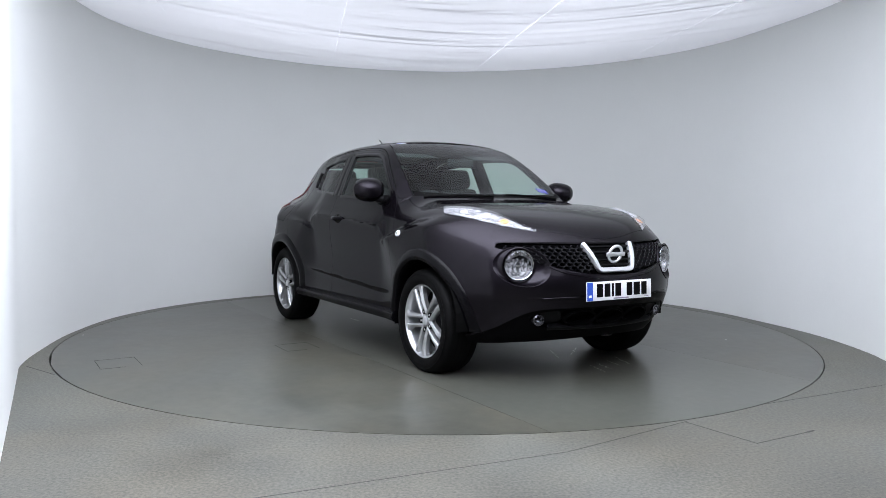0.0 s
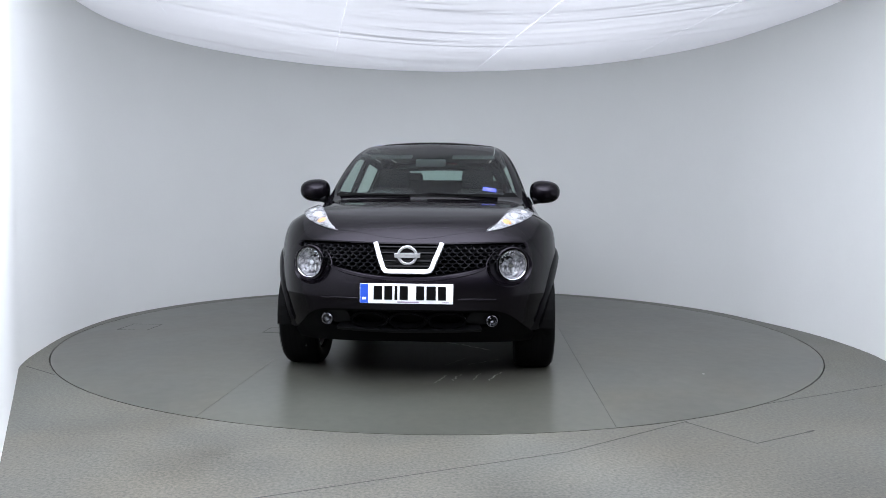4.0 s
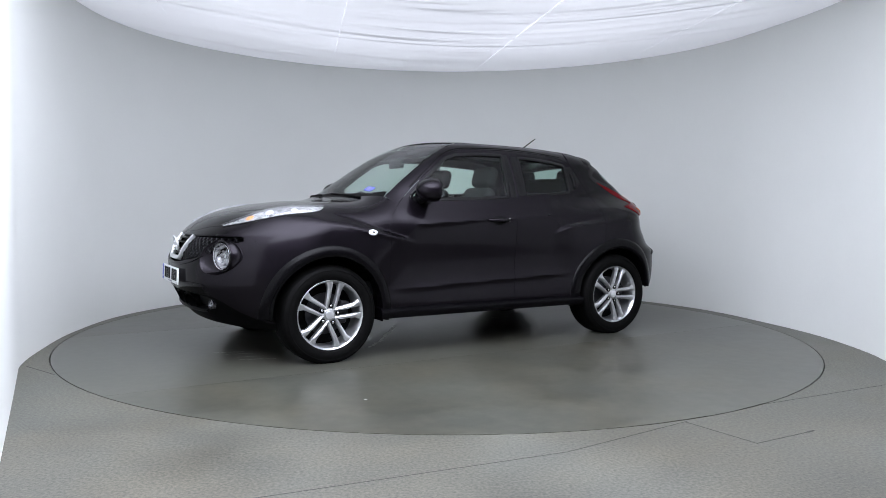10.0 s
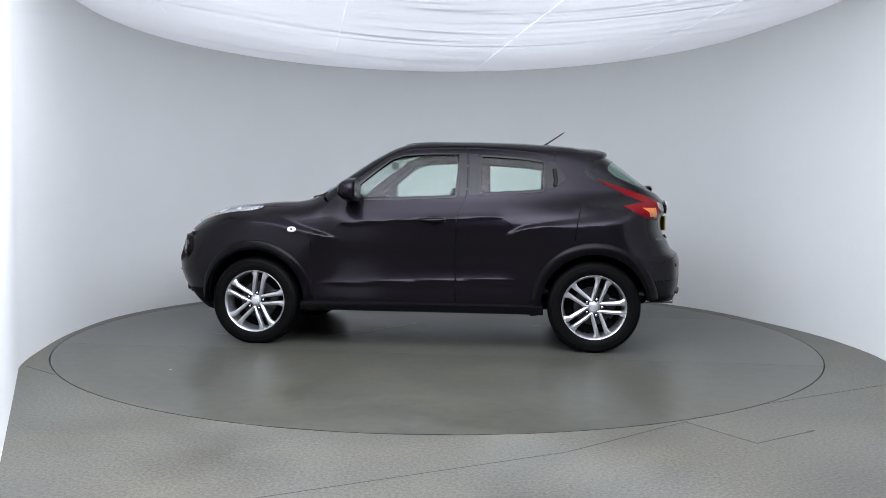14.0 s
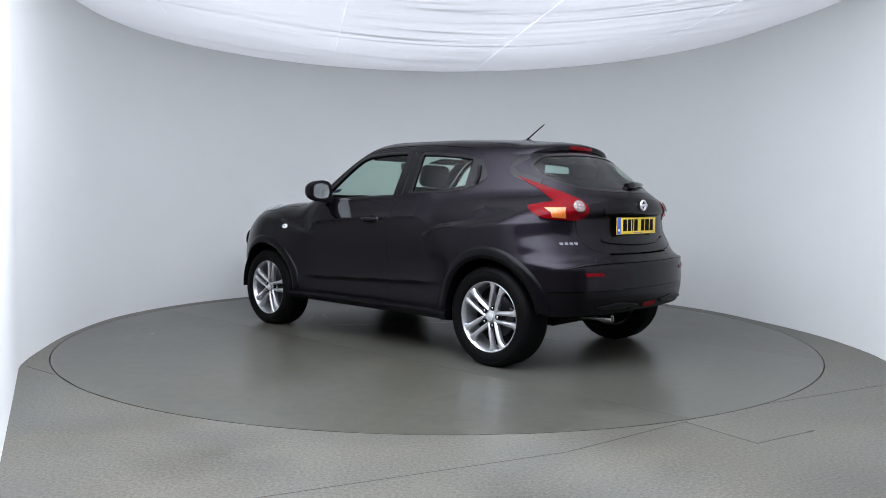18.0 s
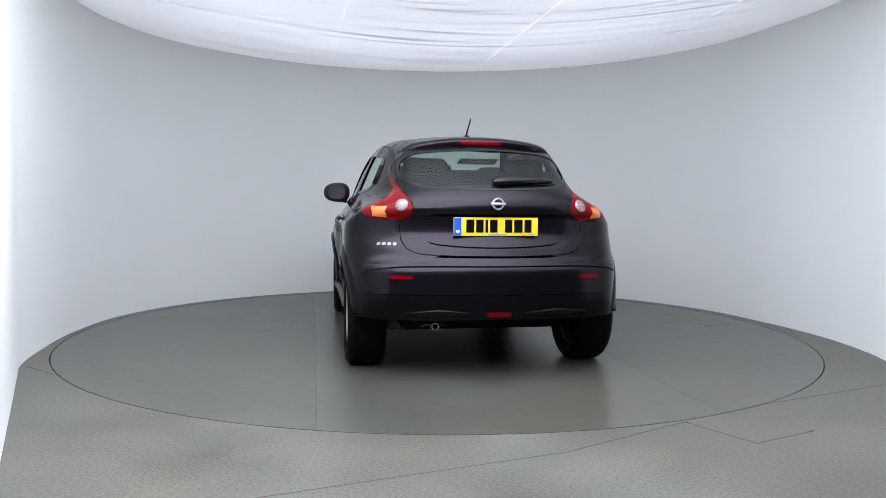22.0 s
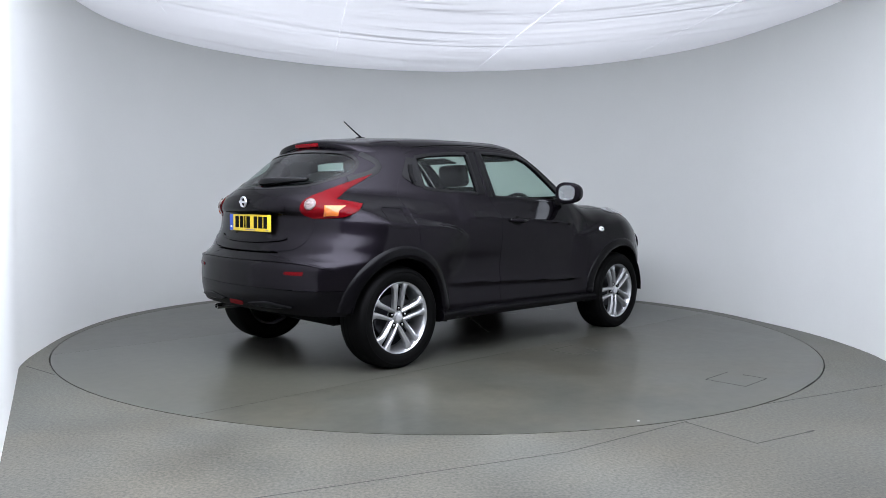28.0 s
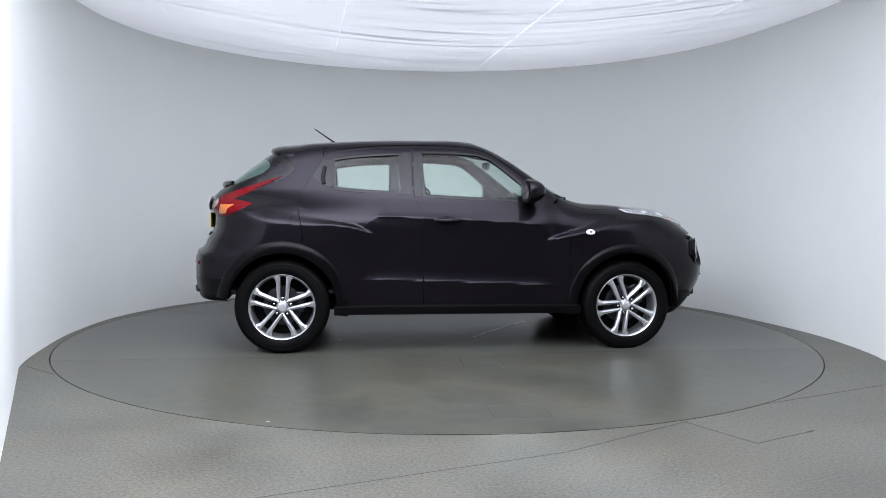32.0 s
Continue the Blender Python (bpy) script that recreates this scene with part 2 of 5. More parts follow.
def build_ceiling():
    """Fabric panels sewn together; light comes through them, with shade of folds and rim painted in."""
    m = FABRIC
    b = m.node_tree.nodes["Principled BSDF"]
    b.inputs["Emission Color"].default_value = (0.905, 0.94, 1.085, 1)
    # glow painted darker along noise lines as shade of folds, dimmer towards the rim
    co = node(m, "ShaderNodeTexCoord")
    mp = node(m, "ShaderNodeMapping", Scale=(0.085, 4.4, 1.0))
    # folds bow along the round wall
    plan = node(m, "ShaderNodeSeparateXYZ")
    link(m, co, "Object", plan, "Vector")
    square = node(m, "ShaderNodeMath")
    square.operation = "MULTIPLY"
    aside = node(m, "ShaderNodeMath")
    aside.operation = "SUBTRACT"
    aside.inputs[1].default_value = 0.35
    link(m, plan, "X", aside, 0)
    link(m, aside, 0, square, 0)
    link(m, aside, 0, square, 1)
    bow = node(m, "ShaderNodeMath")
    bow.operation = "MULTIPLY_ADD"
    bow.inputs[1].default_value = 0.22
    link(m, square, 0, bow, 0)
    link(m, plan, "Y", bow, 2)
    bowed = node(m, "ShaderNodeCombineXYZ")
    link(m, plan, "X", bowed, "X")
    link(m, bow, 0, bowed, "Y")
    link(m, bowed, "Vector", mp, "Vector")
    fold_shade = node(m, "ShaderNodeTexNoise", Scale=2.0, Detail=0.7, Roughness=0.55, Distortion=0.0)
    link(m, mp, "Vector", fold_shade, "Vector")
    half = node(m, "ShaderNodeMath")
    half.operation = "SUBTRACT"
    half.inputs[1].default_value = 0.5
    link(m, fold_shade, "Fac", half, 0)
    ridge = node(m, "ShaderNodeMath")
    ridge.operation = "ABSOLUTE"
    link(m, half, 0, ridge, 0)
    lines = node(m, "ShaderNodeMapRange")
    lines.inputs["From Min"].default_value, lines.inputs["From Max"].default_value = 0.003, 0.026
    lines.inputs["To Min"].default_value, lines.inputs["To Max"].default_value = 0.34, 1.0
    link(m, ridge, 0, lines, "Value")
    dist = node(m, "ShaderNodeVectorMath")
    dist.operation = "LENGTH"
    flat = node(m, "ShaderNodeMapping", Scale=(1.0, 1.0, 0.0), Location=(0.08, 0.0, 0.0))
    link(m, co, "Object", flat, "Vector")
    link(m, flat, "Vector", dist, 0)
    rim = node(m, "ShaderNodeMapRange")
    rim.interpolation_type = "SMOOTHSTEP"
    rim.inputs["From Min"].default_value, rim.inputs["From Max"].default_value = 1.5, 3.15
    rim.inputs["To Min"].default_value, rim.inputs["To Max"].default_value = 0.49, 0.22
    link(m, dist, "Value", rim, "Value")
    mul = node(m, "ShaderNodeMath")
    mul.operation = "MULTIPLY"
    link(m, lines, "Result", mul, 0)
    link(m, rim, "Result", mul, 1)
    # stronger glow added over the unseen front, for bright walls and car highlights
    axes = node(m, "ShaderNodeSeparateXYZ")
    link(m, co, "Object", axes, "Vector")
    front_glow = node(m, "ShaderNodeMapRange")
    front_glow.interpolation_type = "SMOOTHSTEP"
    front_glow.inputs["From Min"].default_value, front_glow.inputs["From Max"].default_value = -0.6, -2.6
    front_glow.inputs["To Min"].default_value, front_glow.inputs["To Max"].default_value = 0.0, 6.0
    link(m, axes, "Y", front_glow, "Value")
    tot = node(m, "ShaderNodeMath")
    tot.operation = "ADD"
    link(m, mul, 0, tot, 0)
    # the added glow fades to both sides
    mid = node(m, "ShaderNodeMath")
    mid.operation = "ADD"
    mid.inputs[1].default_value = 0.35
    link(m, axes, "X", mid, 0)
    wide = node(m, "ShaderNodeMath")
    wide.operation = "ABSOLUTE"
    link(m, mid, 0, wide, 0)
    fall = node(m, "ShaderNodeMapRange")
    fall.interpolation_type = "SMOOTHSTEP"
    fall.inputs["From Min"].default_value, fall.inputs["From Max"].default_value = 0.6, 2.7
    fall.inputs["To Min"].default_value, fall.inputs["To Max"].default_value = 1.0, 0.25
    link(m, wide, 0, fall, "Value")
    added_glow = node(m, "ShaderNodeMath")
    added_glow.operation = "MULTIPLY"
    link(m, front_glow, "Result", added_glow, 0)
    link(m, fall, "Result", added_glow, 1)
    link(m, added_glow, 0, tot, 1)
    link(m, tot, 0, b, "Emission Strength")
    bm = bmesh.new()
    # finer over the turntable, where the folds show
    ys = [-6.1 + 0.07 * k for k in range(74)] + [-0.90 + 0.03 * k for k in range(141)]
    nx, ny = 110, len(ys) - 1
    grid = {}
    for i in range(nx + 1):
        for j, y in enumerate(ys):
            x = -3.5 + 7.0 * i / nx
            grid[i, j] = bm.verts.new((x, y, fabric_sag(x, y)))
    for i in range(nx):
        for j in range(ny):
            bm.faces.new((grid[i, j], grid[i, j + 1], grid[i + 1, j + 1], grid[i + 1, j]))
    ceil = part("ceiling", bm, FABRIC, None, "white stretched fabric light ceiling with fine tension folds, shade painted into its glow", smooth=True)
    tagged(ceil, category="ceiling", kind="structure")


def build_seams():
    seams = [((-0.748, -0.123), (-1.208, 2.333), 0.0038), ((1.022, -0.187), (0.418, 3.002), 0.0038), ((-2.33, -0.065), (-2.42, 0.45), 0.0022), ((2.402, -0.153), (2.148, 1.796), 0.0022)]
    for a, b, r in seams:
        a, b = Vector(a), Vector(b)
        a0 = a - (b - a).normalized() * 3.6
        pts = []
        for k in range(60):
            p = a0 + (b - a0) * k / 59
            pts.append((p.x, p.y, 2.70 + 0.05 * max(0, 1 - (math.hypot(p.x, p.y + 0.2) / 3.1) ** 2) - 0.010 * min(1.0, (59 - k) / 12)))
        tagged(part("ceiling_seam", tube(pts, r, 6), FABRIC, None, "white sewn seam in the fabric ceiling", smooth=True), category="ceiling seam", kind="structure")


build_booth()
build_ceiling()
build_seams()

# ---- turntable ----


def build_turntable():
    table = thing("turntable", "round grey sealed concrete turntable flush with the floor", "turntable")
    cuts = [-R_DISC, -1.032, 1.032, R_DISC]
    for y0, y1 in zip(cuts, cuts[1:]):
        lo, hi = y0 + 0.001, y1 - 0.001
        pts = []
        steps = 60
        for k in range(steps + 1):
            y = lo + (hi - lo) * k / steps
            pts.append((math.sqrt(max(0, R_DISC ** 2 - y * y)), y))
        pts += [(-x, y) for x, y in reversed(pts)]
        bm = bmesh.new()
        vs = []
        for x, y in pts:
            if not vs or (Vector((x, y, 0)) - vs[-1].co).length > 1e-4:
                vs.append(bm.verts.new((x, y, 0)))
        f = bm.faces.new(vs)
        ext = bmesh.ops.extrude_face_region(bm, geom=[f])
        bmesh.ops.translate(bm, verts=[v for v in ext["geom"] if isinstance(v, bmesh.types.BMVert)], vec=(0, 0, -0.04))
        bmesh.ops.recalc_face_normals(bm, faces=bm.faces[:])
        part("floor_plate", bm, DISC if y0 > -2 and y1 < 2 else DISC_WORN, table)
    # inlaid access covers, seen as thin outlines
    def line(a, b, w=0.004):
        a, b = Vector(a), Vector(b)
        part("cover_joint", box((b - a).length, w, 0.0014), SEAM, table, m=pose(*((a + b) / 2), 0.0003, 0, 0, math.degrees(math.atan2((b - a).y, (b - a).x))))
    for x0, x1, y0, y1 in ((0.00, 0.27, -1.43, -1.18), (-0.04, 0.26, -2.66, -2.41)):
        line((x0, y0), (x1, y0)), line((x0, y1), (x1, y1)), line((x0, y0), (x0, y1)), line((x1, y0), (x1, y1 - 0.1))
    # scuffs and a paint fleck
    for a, b, w in (((0.842, 0.439), (0.645, 0.215), 0.020), ((0.635, 0.206), (0.241, -0.354), 0.020), ((1.90, 0.10), (1.70, 0.16), 0.006), ((1.84, 0.20), (1.66, 0.25), 0.007),
                    ((1.80, 0.33), (1.62, 0.37), 0.006), ((1.81, 0.42), (1.58, 0.50), 0.007), ((1.16, 0.26), (1.40, 0.14), 0.006), ((1.18, 0.49), (1.36, 0.29), 0.006),
                    ((-0.83, -0.39), (-0.80, -0.36), 0.010), ((-0.41, 0.18), (-0.39, 0.19), 0.008), ((-0.98, -0.37), (-0.79, -0.37), 0.007)):
        a, b = Vector(a), Vector(b)
        bm = bmesh.new()
        n = 14
        left, right = [], []
        for k in range(n + 1):
            p = a + (b - a) * k / n
            d = (b - a).normalized()
            q = Vector((-d.y, d.x))
            off = 0.02 * noise.noise(Vector((k * 0.5, a.x * 9, 0)))
            ww = w * (0.25 + abs(noise.noise(Vector((k * 0.9, a.y * 7, 3)))) * 1.3)
            left.append(bm.verts.new((*(p + q * (off + ww)), 0.001)))
            right.append(bm.verts.new((*(p + q * (off - ww)), 0.001)))
        for k in range(n):
            bm.faces.new((left[k], right[k], right[k + 1], left[k + 1]))
        bmesh.ops.recalc_face_normals(bm, faces=bm.faces[:])
        part("scuff", bm, SCUFF, table, "pale scrape in the sealed floor")
    for x, y in ((-1.15, -2.61), (1.50, 1.786)):
        bm = box(0.016, 0.012, 0.002, 0.0008)
        part("paint_fleck", bm, SCUFF, table, "small white paint fleck", m=pose(x, y, 0.001, 0, 0, 20))
    return table


SCUFF = material("pale_scuff", (0.55, 0.55, 0.53), 0.5)
turntable = build_turntable()

# ---- the car: one smooth body form, from which every panel is cut ----
# x forward, y to the car's left, z up; origin on the ground between the axles
AXLE, WHEEL_R, WHEEL_Z = 1.264, 0.334, 0.334


def curve(xs, ys):
    """A smooth curve through a few points."""
    xs, ys = np.array(xs, float), np.array(ys, float)
    d = np.diff(ys) / np.diff(xs)
    m = np.concatenate([[d[0]], (d[:-1] + d[1:]) / 2, [d[-1]]])
    flat = np.concatenate([[False], d[:-1] * d[1:] <= 0, [False]])
    m[flat] *= 0.3

    def f(x):
        x = np.clip(x, xs[0], xs[-1])
        i = np.clip(np.searchsorted(xs, x) - 1, 0, len(xs) - 2)
        h = xs[i + 1] - xs[i]
        t = (x - xs[i]) / h
        return (2 * t ** 3 - 3 * t ** 2 + 1) * ys[i] + (t ** 3 - 2 * t ** 2 + t) * h * m[i] + (3 * t ** 2 - 2 * t ** 3) * ys[i + 1] + (t ** 3 - t ** 2) * h * m[i + 1]
    return f


ROOF_LINE = curve([-2.2, -1.95, -1.87, -1.69, -1.42, -1.25, -0.9, -0.2, 0.05, 0.22, 0.42, 0.70, 0.90, 1.0, 1.3, 1.5, 1.7, 1.9, 2.0, 2.15],
                  [0.80, 1.02, 1.11, 1.24, 1.44, 1.51, 1.550, 1.575, 1.574, 1.545, 1.455, 1.280, 1.145, 1.100, 1.075, 1.05, 1.008, 0.935, 0.87, 0.74])
HALF_WIDTH = curve([0.15, 0.25, 0.36, 0.50, 0.65, 0.80, 0.90, 0.95, 1.02, 1.10, 1.20, 1.30, 1.40, 1.48, 1.55, 1.62],
                   [0.79, 0.815, 0.836, 0.829, 0.835, 0.848, 0.853, 0.846, 0.812, 0.768, 0.727, 0.685, 0.640, 0.600, 0.555, 0.50])
FRONT_BULGE = curve([0.15, 0.3, 0.55, 0.72, 0.86, 0.98, 1.08, 1.2], [0.01, 0.025, 0.036, 0.028, 0.008, -0.012, 0.0, 0.0])
REAR_BULGE = curve([0.15, 0.3, 0.55, 0.72, 0.90, 1.0, 1.10, 1.25], [0.01, 0.022, 0.032, 0.030, 0.014, 0.012, 0.0, 0.0])
NOSE = curve([0.15, 0.25, 0.34, 0.45, 0.55, 0.62, 0.70, 0.78, 0.85, 0.92, 1.0, 1.2], [1.80, 1.94, 2.02, 2.075, 2.105, 2.104, 2.082, 2.052, 2.012, 1.955, 1.90, 1.80])
TAIL = curve([0.22, 0.30, 0.36, 0.46, 0.60, 0.685, 0.703, 0.722, 0.80, 0.88, 0.97, 1.03, 1.12, 1.25, 1.5], [1.78, 1.86, 1.93, 1.965, 1.97, 1.962, 1.948, 1.925, 1.885, 1.842, 1.836, 1.876, 1.875, 1.80, 1.70])
SHELF_FRONT = curve([0.6, 0.72, 0.85, 1.0, 1.13, 1.3, 1.5, 1.7], [0.80, 0.832, 0.866, 0.906, 0.940, 0.966, 0.972, 0.95])
SHELF_REAR = curve([-1.8, -1.5, -1.3, -1.1, -0.9, -0.77, -0.66, -0.6], [0.99, 0.985, 0.965, 0.940, 0.925, 0.905, 0.865, 0.84])
CREASE = curve([-1.40, -1.128, -0.85, -0.745, -0.700, -0.655, -0.610, -0.50, -0.245, 0.025, 0.313, 0.56, 0.615, 0.655, 0.695, 0.735, 0.824, 0.885, 1.007, 1.129, 1.25, 1.45],
               [0.935, 0.923, 0.908, 0.894, 0.884, 0.930, 0.966, 0.971, 0.964, 0.956, 0.937, 0.921, 0.912, 0.868, 0.822, 0.820, 0.836, 0.848, 0.872, 0.906, 0.934, 0.950])
TAIL_BOW = curve([0.2, 0.66, 0.76, 0.95, 1.05, 1.2], [0.20, 0.20, 0.25, 0.26, 0.315, 0.34])


def smooth_step(a, b, x):
    t = np.clip((x - a) / (b - a), 0, 1)
    return t * t * (3 - 2 * t)


def smax(a, b, k):
    h = np.maximum(k - np.abs(a - b), 0) / k
    return np.maximum(a, b) + h * h * k / 4


def side_width(x, z):
    w = HALF_WIDTH(z)
    w = w + FRONT_BULGE(z) * np.exp(-(np.abs(x - AXLE) / 0.44) ** 3.0) + REAR_BULGE(z) * np.exp(-(np.abs(x + AXLE) / 0.44) ** 3.0)
    up = smooth_step(0.98, 1.18, z)
    w = w - 0.085 * up * np.clip((-0.3 - x) / 0.9, 0, 2) ** 2 - 0.045 * up * np.clip((x - 0.2) / 0.6, 0, 2) ** 2
    # muscular wings: a shelf over each wheel that tapers into the doors
    front_top = SHELF_FRONT(x)
    rear_top = SHELF_REAR(x)
    fh = 0.016 + 0.026 * smooth_step(0.75, 1.15, x)
    rh = 0.016 + 0.026 * smooth_step(-0.80, -1.20, x)
    w = w + smooth_step(0.610, 0.770 + 0.9 * np.clip(front_top - z, 0, 0.5), x) * smooth_step(1.75, 1.40, x) * (0.040 * smooth_step(front_top + fh, front_top - fh, z) - 0.014)
    w = w + smooth_step(-0.590, -0.765 - 1.0 * np.clip(rear_top - z, 0, 0.5), x) * smooth_step(-1.75, -1.45, x) * (0.036 * smooth_step(rear_top + rh, rear_top - rh, z) - 0.010)
    # crisp line through the handles that hooks down into both shelves
    c = CREASE(x)
    lean = (CREASE(x + 0.01) - CREASE(x - 0.01)) / 0.02
    d = (z - c) / np.sqrt(1 + lean * lean)
    size = 0.0165 * smooth_step(1.20, 0.95, x) * smooth_step(-1.30, -1.05, x) * (1 - 0.75 * smooth_step(0.53, 0.64, np.abs(x)))
    w = w + size * np.where(d > 0, np.exp(-d / 0.038), np.exp(d / 0.018))
    # shorter crease that runs into the tail lamp
    d = z - (1.050 - 0.9 * (x + 1.26) ** 2)
    w = w + 0.009 * smooth_step(-1.06, -1.16, x) * smooth_step(-1.62, -1.48, x) * np.where(d > 0, np.exp(-d / 0.05), np.exp(d / 0.022))
    mid = smooth_step(-0.85, -0.55, x) * smooth_step(0.85, 0.55, x)
    d = z - 0.492 + 0.036 * x
    w = w - 0.009 * mid * np.exp(-((z - 0.62) / 0.15) ** 2) + 0.014 * mid * np.where(d > 0, np.exp(-d / 0.045), np.exp(d / 0.020))
    return w


def body(p):
    """Below zero inside the car's body form."""
    x, z = p[..., 0], p[..., 2]
    y = np.sqrt(p[..., 1] ** 2 + 1e-6)
    bow = 0.20 * smooth_step(-0.2, 0.5, x) - 0.30 * smooth_step(-0.7, -1.3, x)
    top = ROOF_LINE(x + bow * y * y) - (0.03 + 0.05 * smooth_step(1.0, 0.7, x) + 0.06 * smooth_step(0.5, 0.0, x)) * y * y
    side = y - side_width(x, z)
    front = x - (NOSE(z) - 0.25 * y ** 2 - 0.52 * y ** 4)
    back = -x - (TAIL(z) - TAIL_BOW(z) * y ** 2 - 0.25 * y ** 6)
    g = smax(smax(side, front, 0.20), back, 0.16)
    k = 0.09 + 0.07 * smooth_step(0.7, 1.0, x) * smooth_step(1.95, 1.7, x)
    return smax(g, z - top, k)


def cast(o, d, far=2.6):
    """Where rays from inside first leave the body form."""
    o, d = np.asarray(o, float), np.asarray(d, float)
    n = 64
    ts = np.linspace(0.0, far, n)
    vals = body(o[None] + ts[:, None, None] * d[None])
    first = np.argmax(vals > 0, axis=0)
    first = np.where((vals > 0).any(0), np.maximum(first, 1), n - 1)
    lo, hi = ts[first - 1], ts[first]
    for _ in range(18):
        mid = (lo + hi) / 2
        out = body(o + mid[:, None] * d) > 0
        hi = np.where(out, mid, hi)
        lo = np.where(out, lo, mid)
    return o + hi[:, None] * d


def normal(p):
    e = 0.004
    n = np.stack([body(p + np.eye(3)[i] * e) - body(p - np.eye(3)[i] * e) for i in range(3)], -1)
    return n / np.linalg.norm(n, axis=-1, keepdims=True)


def rays(kind, u, v):
    u, v = np.asarray(u, float), np.asarray(v, float)
    one, nil = np.ones_like(u), np.zeros_like(u)
    if kind == "side":
        return np.stack([u, nil, v], -1), np.stack([nil, one, nil], -1)
    if kind == "top":
        return np.stack([u, v, nil + 0.70], -1), np.stack([nil, nil, one], -1)
    if kind == "front":
        return np.stack([nil + 1.0, u, v], -1), np.stack([one, nil, nil], -1)
    if kind == "rear":
        return np.stack([nil - 0.9, u, v], -1), np.stack([-one, nil, nil], -1)
    if kind == "roll":
        return np.stack([u, nil, nil + 0.75], -1), np.stack([nil, np.cos(v / 0.8), np.sin(v / 0.8)], -1)
    if kind == "nose":
        return np.stack([nil + 1.0, nil, v], -1), np.stack([np.cos(u), np.sin(u), nil], -1)
    return np.stack([nil - 0.9, nil, v], -1), np.stack([-np.cos(u), np.sin(u), nil], -1)


def chart(kind, p):
    x, y, z = p[..., 0], p[..., 1], p[..., 2]
    if kind == "side":
        return np.stack([x, z], -1)
    if kind == "top":
        return np.stack([x, y], -1)
    if kind in ("front", "rear"):
        return np.stack([y, z], -1)
    if kind == "roll":
        return np.stack([x, 0.8 * np.arctan2(z - 0.75, y)], -1)
    if kind == "nose":
        return np.stack([np.arctan2(y, x - 1.0), z], -1)
    return np.stack([np.arctan2(y, -0.9 - x), z], -1)


def line2(pts, step=0.02, smooth=True):
    """Resamples a line through 2D points, smoothly or with straight pieces."""
    pts = np.array(pts, float)
    if len(pts) < 3:
        smooth = False
    out = []
    for i in range(len(pts) - 1):
        a, b = pts[i], pts[i + 1]
        m = max(1, int(np.linalg.norm(b - a) / step))
        t = np.arange(m)[:, None] / m
        if smooth:
            ma = (pts[min(i + 1, len(pts) - 1)] - pts[max(i - 1, 0)]) / 2 if i else b - a
            mb = (pts[min(i + 2, len(pts) - 1)] - a) / 2 if i + 2 < len(pts) else b - a
            out.append((2 * t ** 3 - 3 * t ** 2 + 1) * a + (t ** 3 - 2 * t ** 2 + t) * ma + (3 * t ** 2 - 2 * t ** 3) * b + (t ** 3 - t ** 2) * mb)
        else:
            out.append(a + (b - a) * t)
    out.append(pts[-1:])
    return np.concatenate(out)


def on(kind, pts, smooth=True, step=0.02):
    """A line on the body form, given in one of its views."""
    q = line2(pts, step, smooth)
    return cast(*rays(kind, q[:, 0], q[:, 1]))


def arc(cx, cz, r, a0, a1, n=24):
    a = np.radians(np.linspace(a0, a1, n))
    return np.stack([cx + r * np.cos(a), cz + r * np.sin(a)], -1)


def loop(*lines):
    p = np.concatenate(lines)
    keep = [0]
    for i in range(1, len(p)):
        if np.linalg.norm(p[i] - p[keep[-1]]) > 0.004:
            keep.append(i)
    if np.linalg.norm(p[keep[-1]] - p[0]) < 0.004:
        keep.pop()
    return p[keep]


def mirrored(half):
    """Closes a half outline that starts and ends on the middle line."""
    other = half[::-1] * np.array([1, -1, 1])
    return loop(half, other)


def flip(p):
    return p * np.array([1, -1, 1])


def inside(poly, q):
    x, y = q[:, 0], q[:, 1]
    res = np.zeros(len(q), bool)
    a, b = poly, np.roll(poly, -1, 0)
    for (x0, y0), (x1, y1) in zip(a, b):
        hit = ((y0 > y) != (y1 > y)) & (x < (x1 - x0) * (y - y0) / (y1 - y0 + 1e-12) + x0)
        res ^= hit
    return res


def shrink(poly, d):
    area = 0.5 * np.sum(poly[:, 0] * np.roll(poly[:, 1], -1) - np.roll(poly[:, 0], -1) * poly[:, 1])
    t = np.roll(poly, -1, 0) - np.roll(poly, 1, 0)
    t /= np.linalg.norm(t, axis=1, keepdims=True) + 1e-9
    n = np.stack([-t[:, 1], t[:, 0]], -1) * np.sign(area)
    return poly + n * d


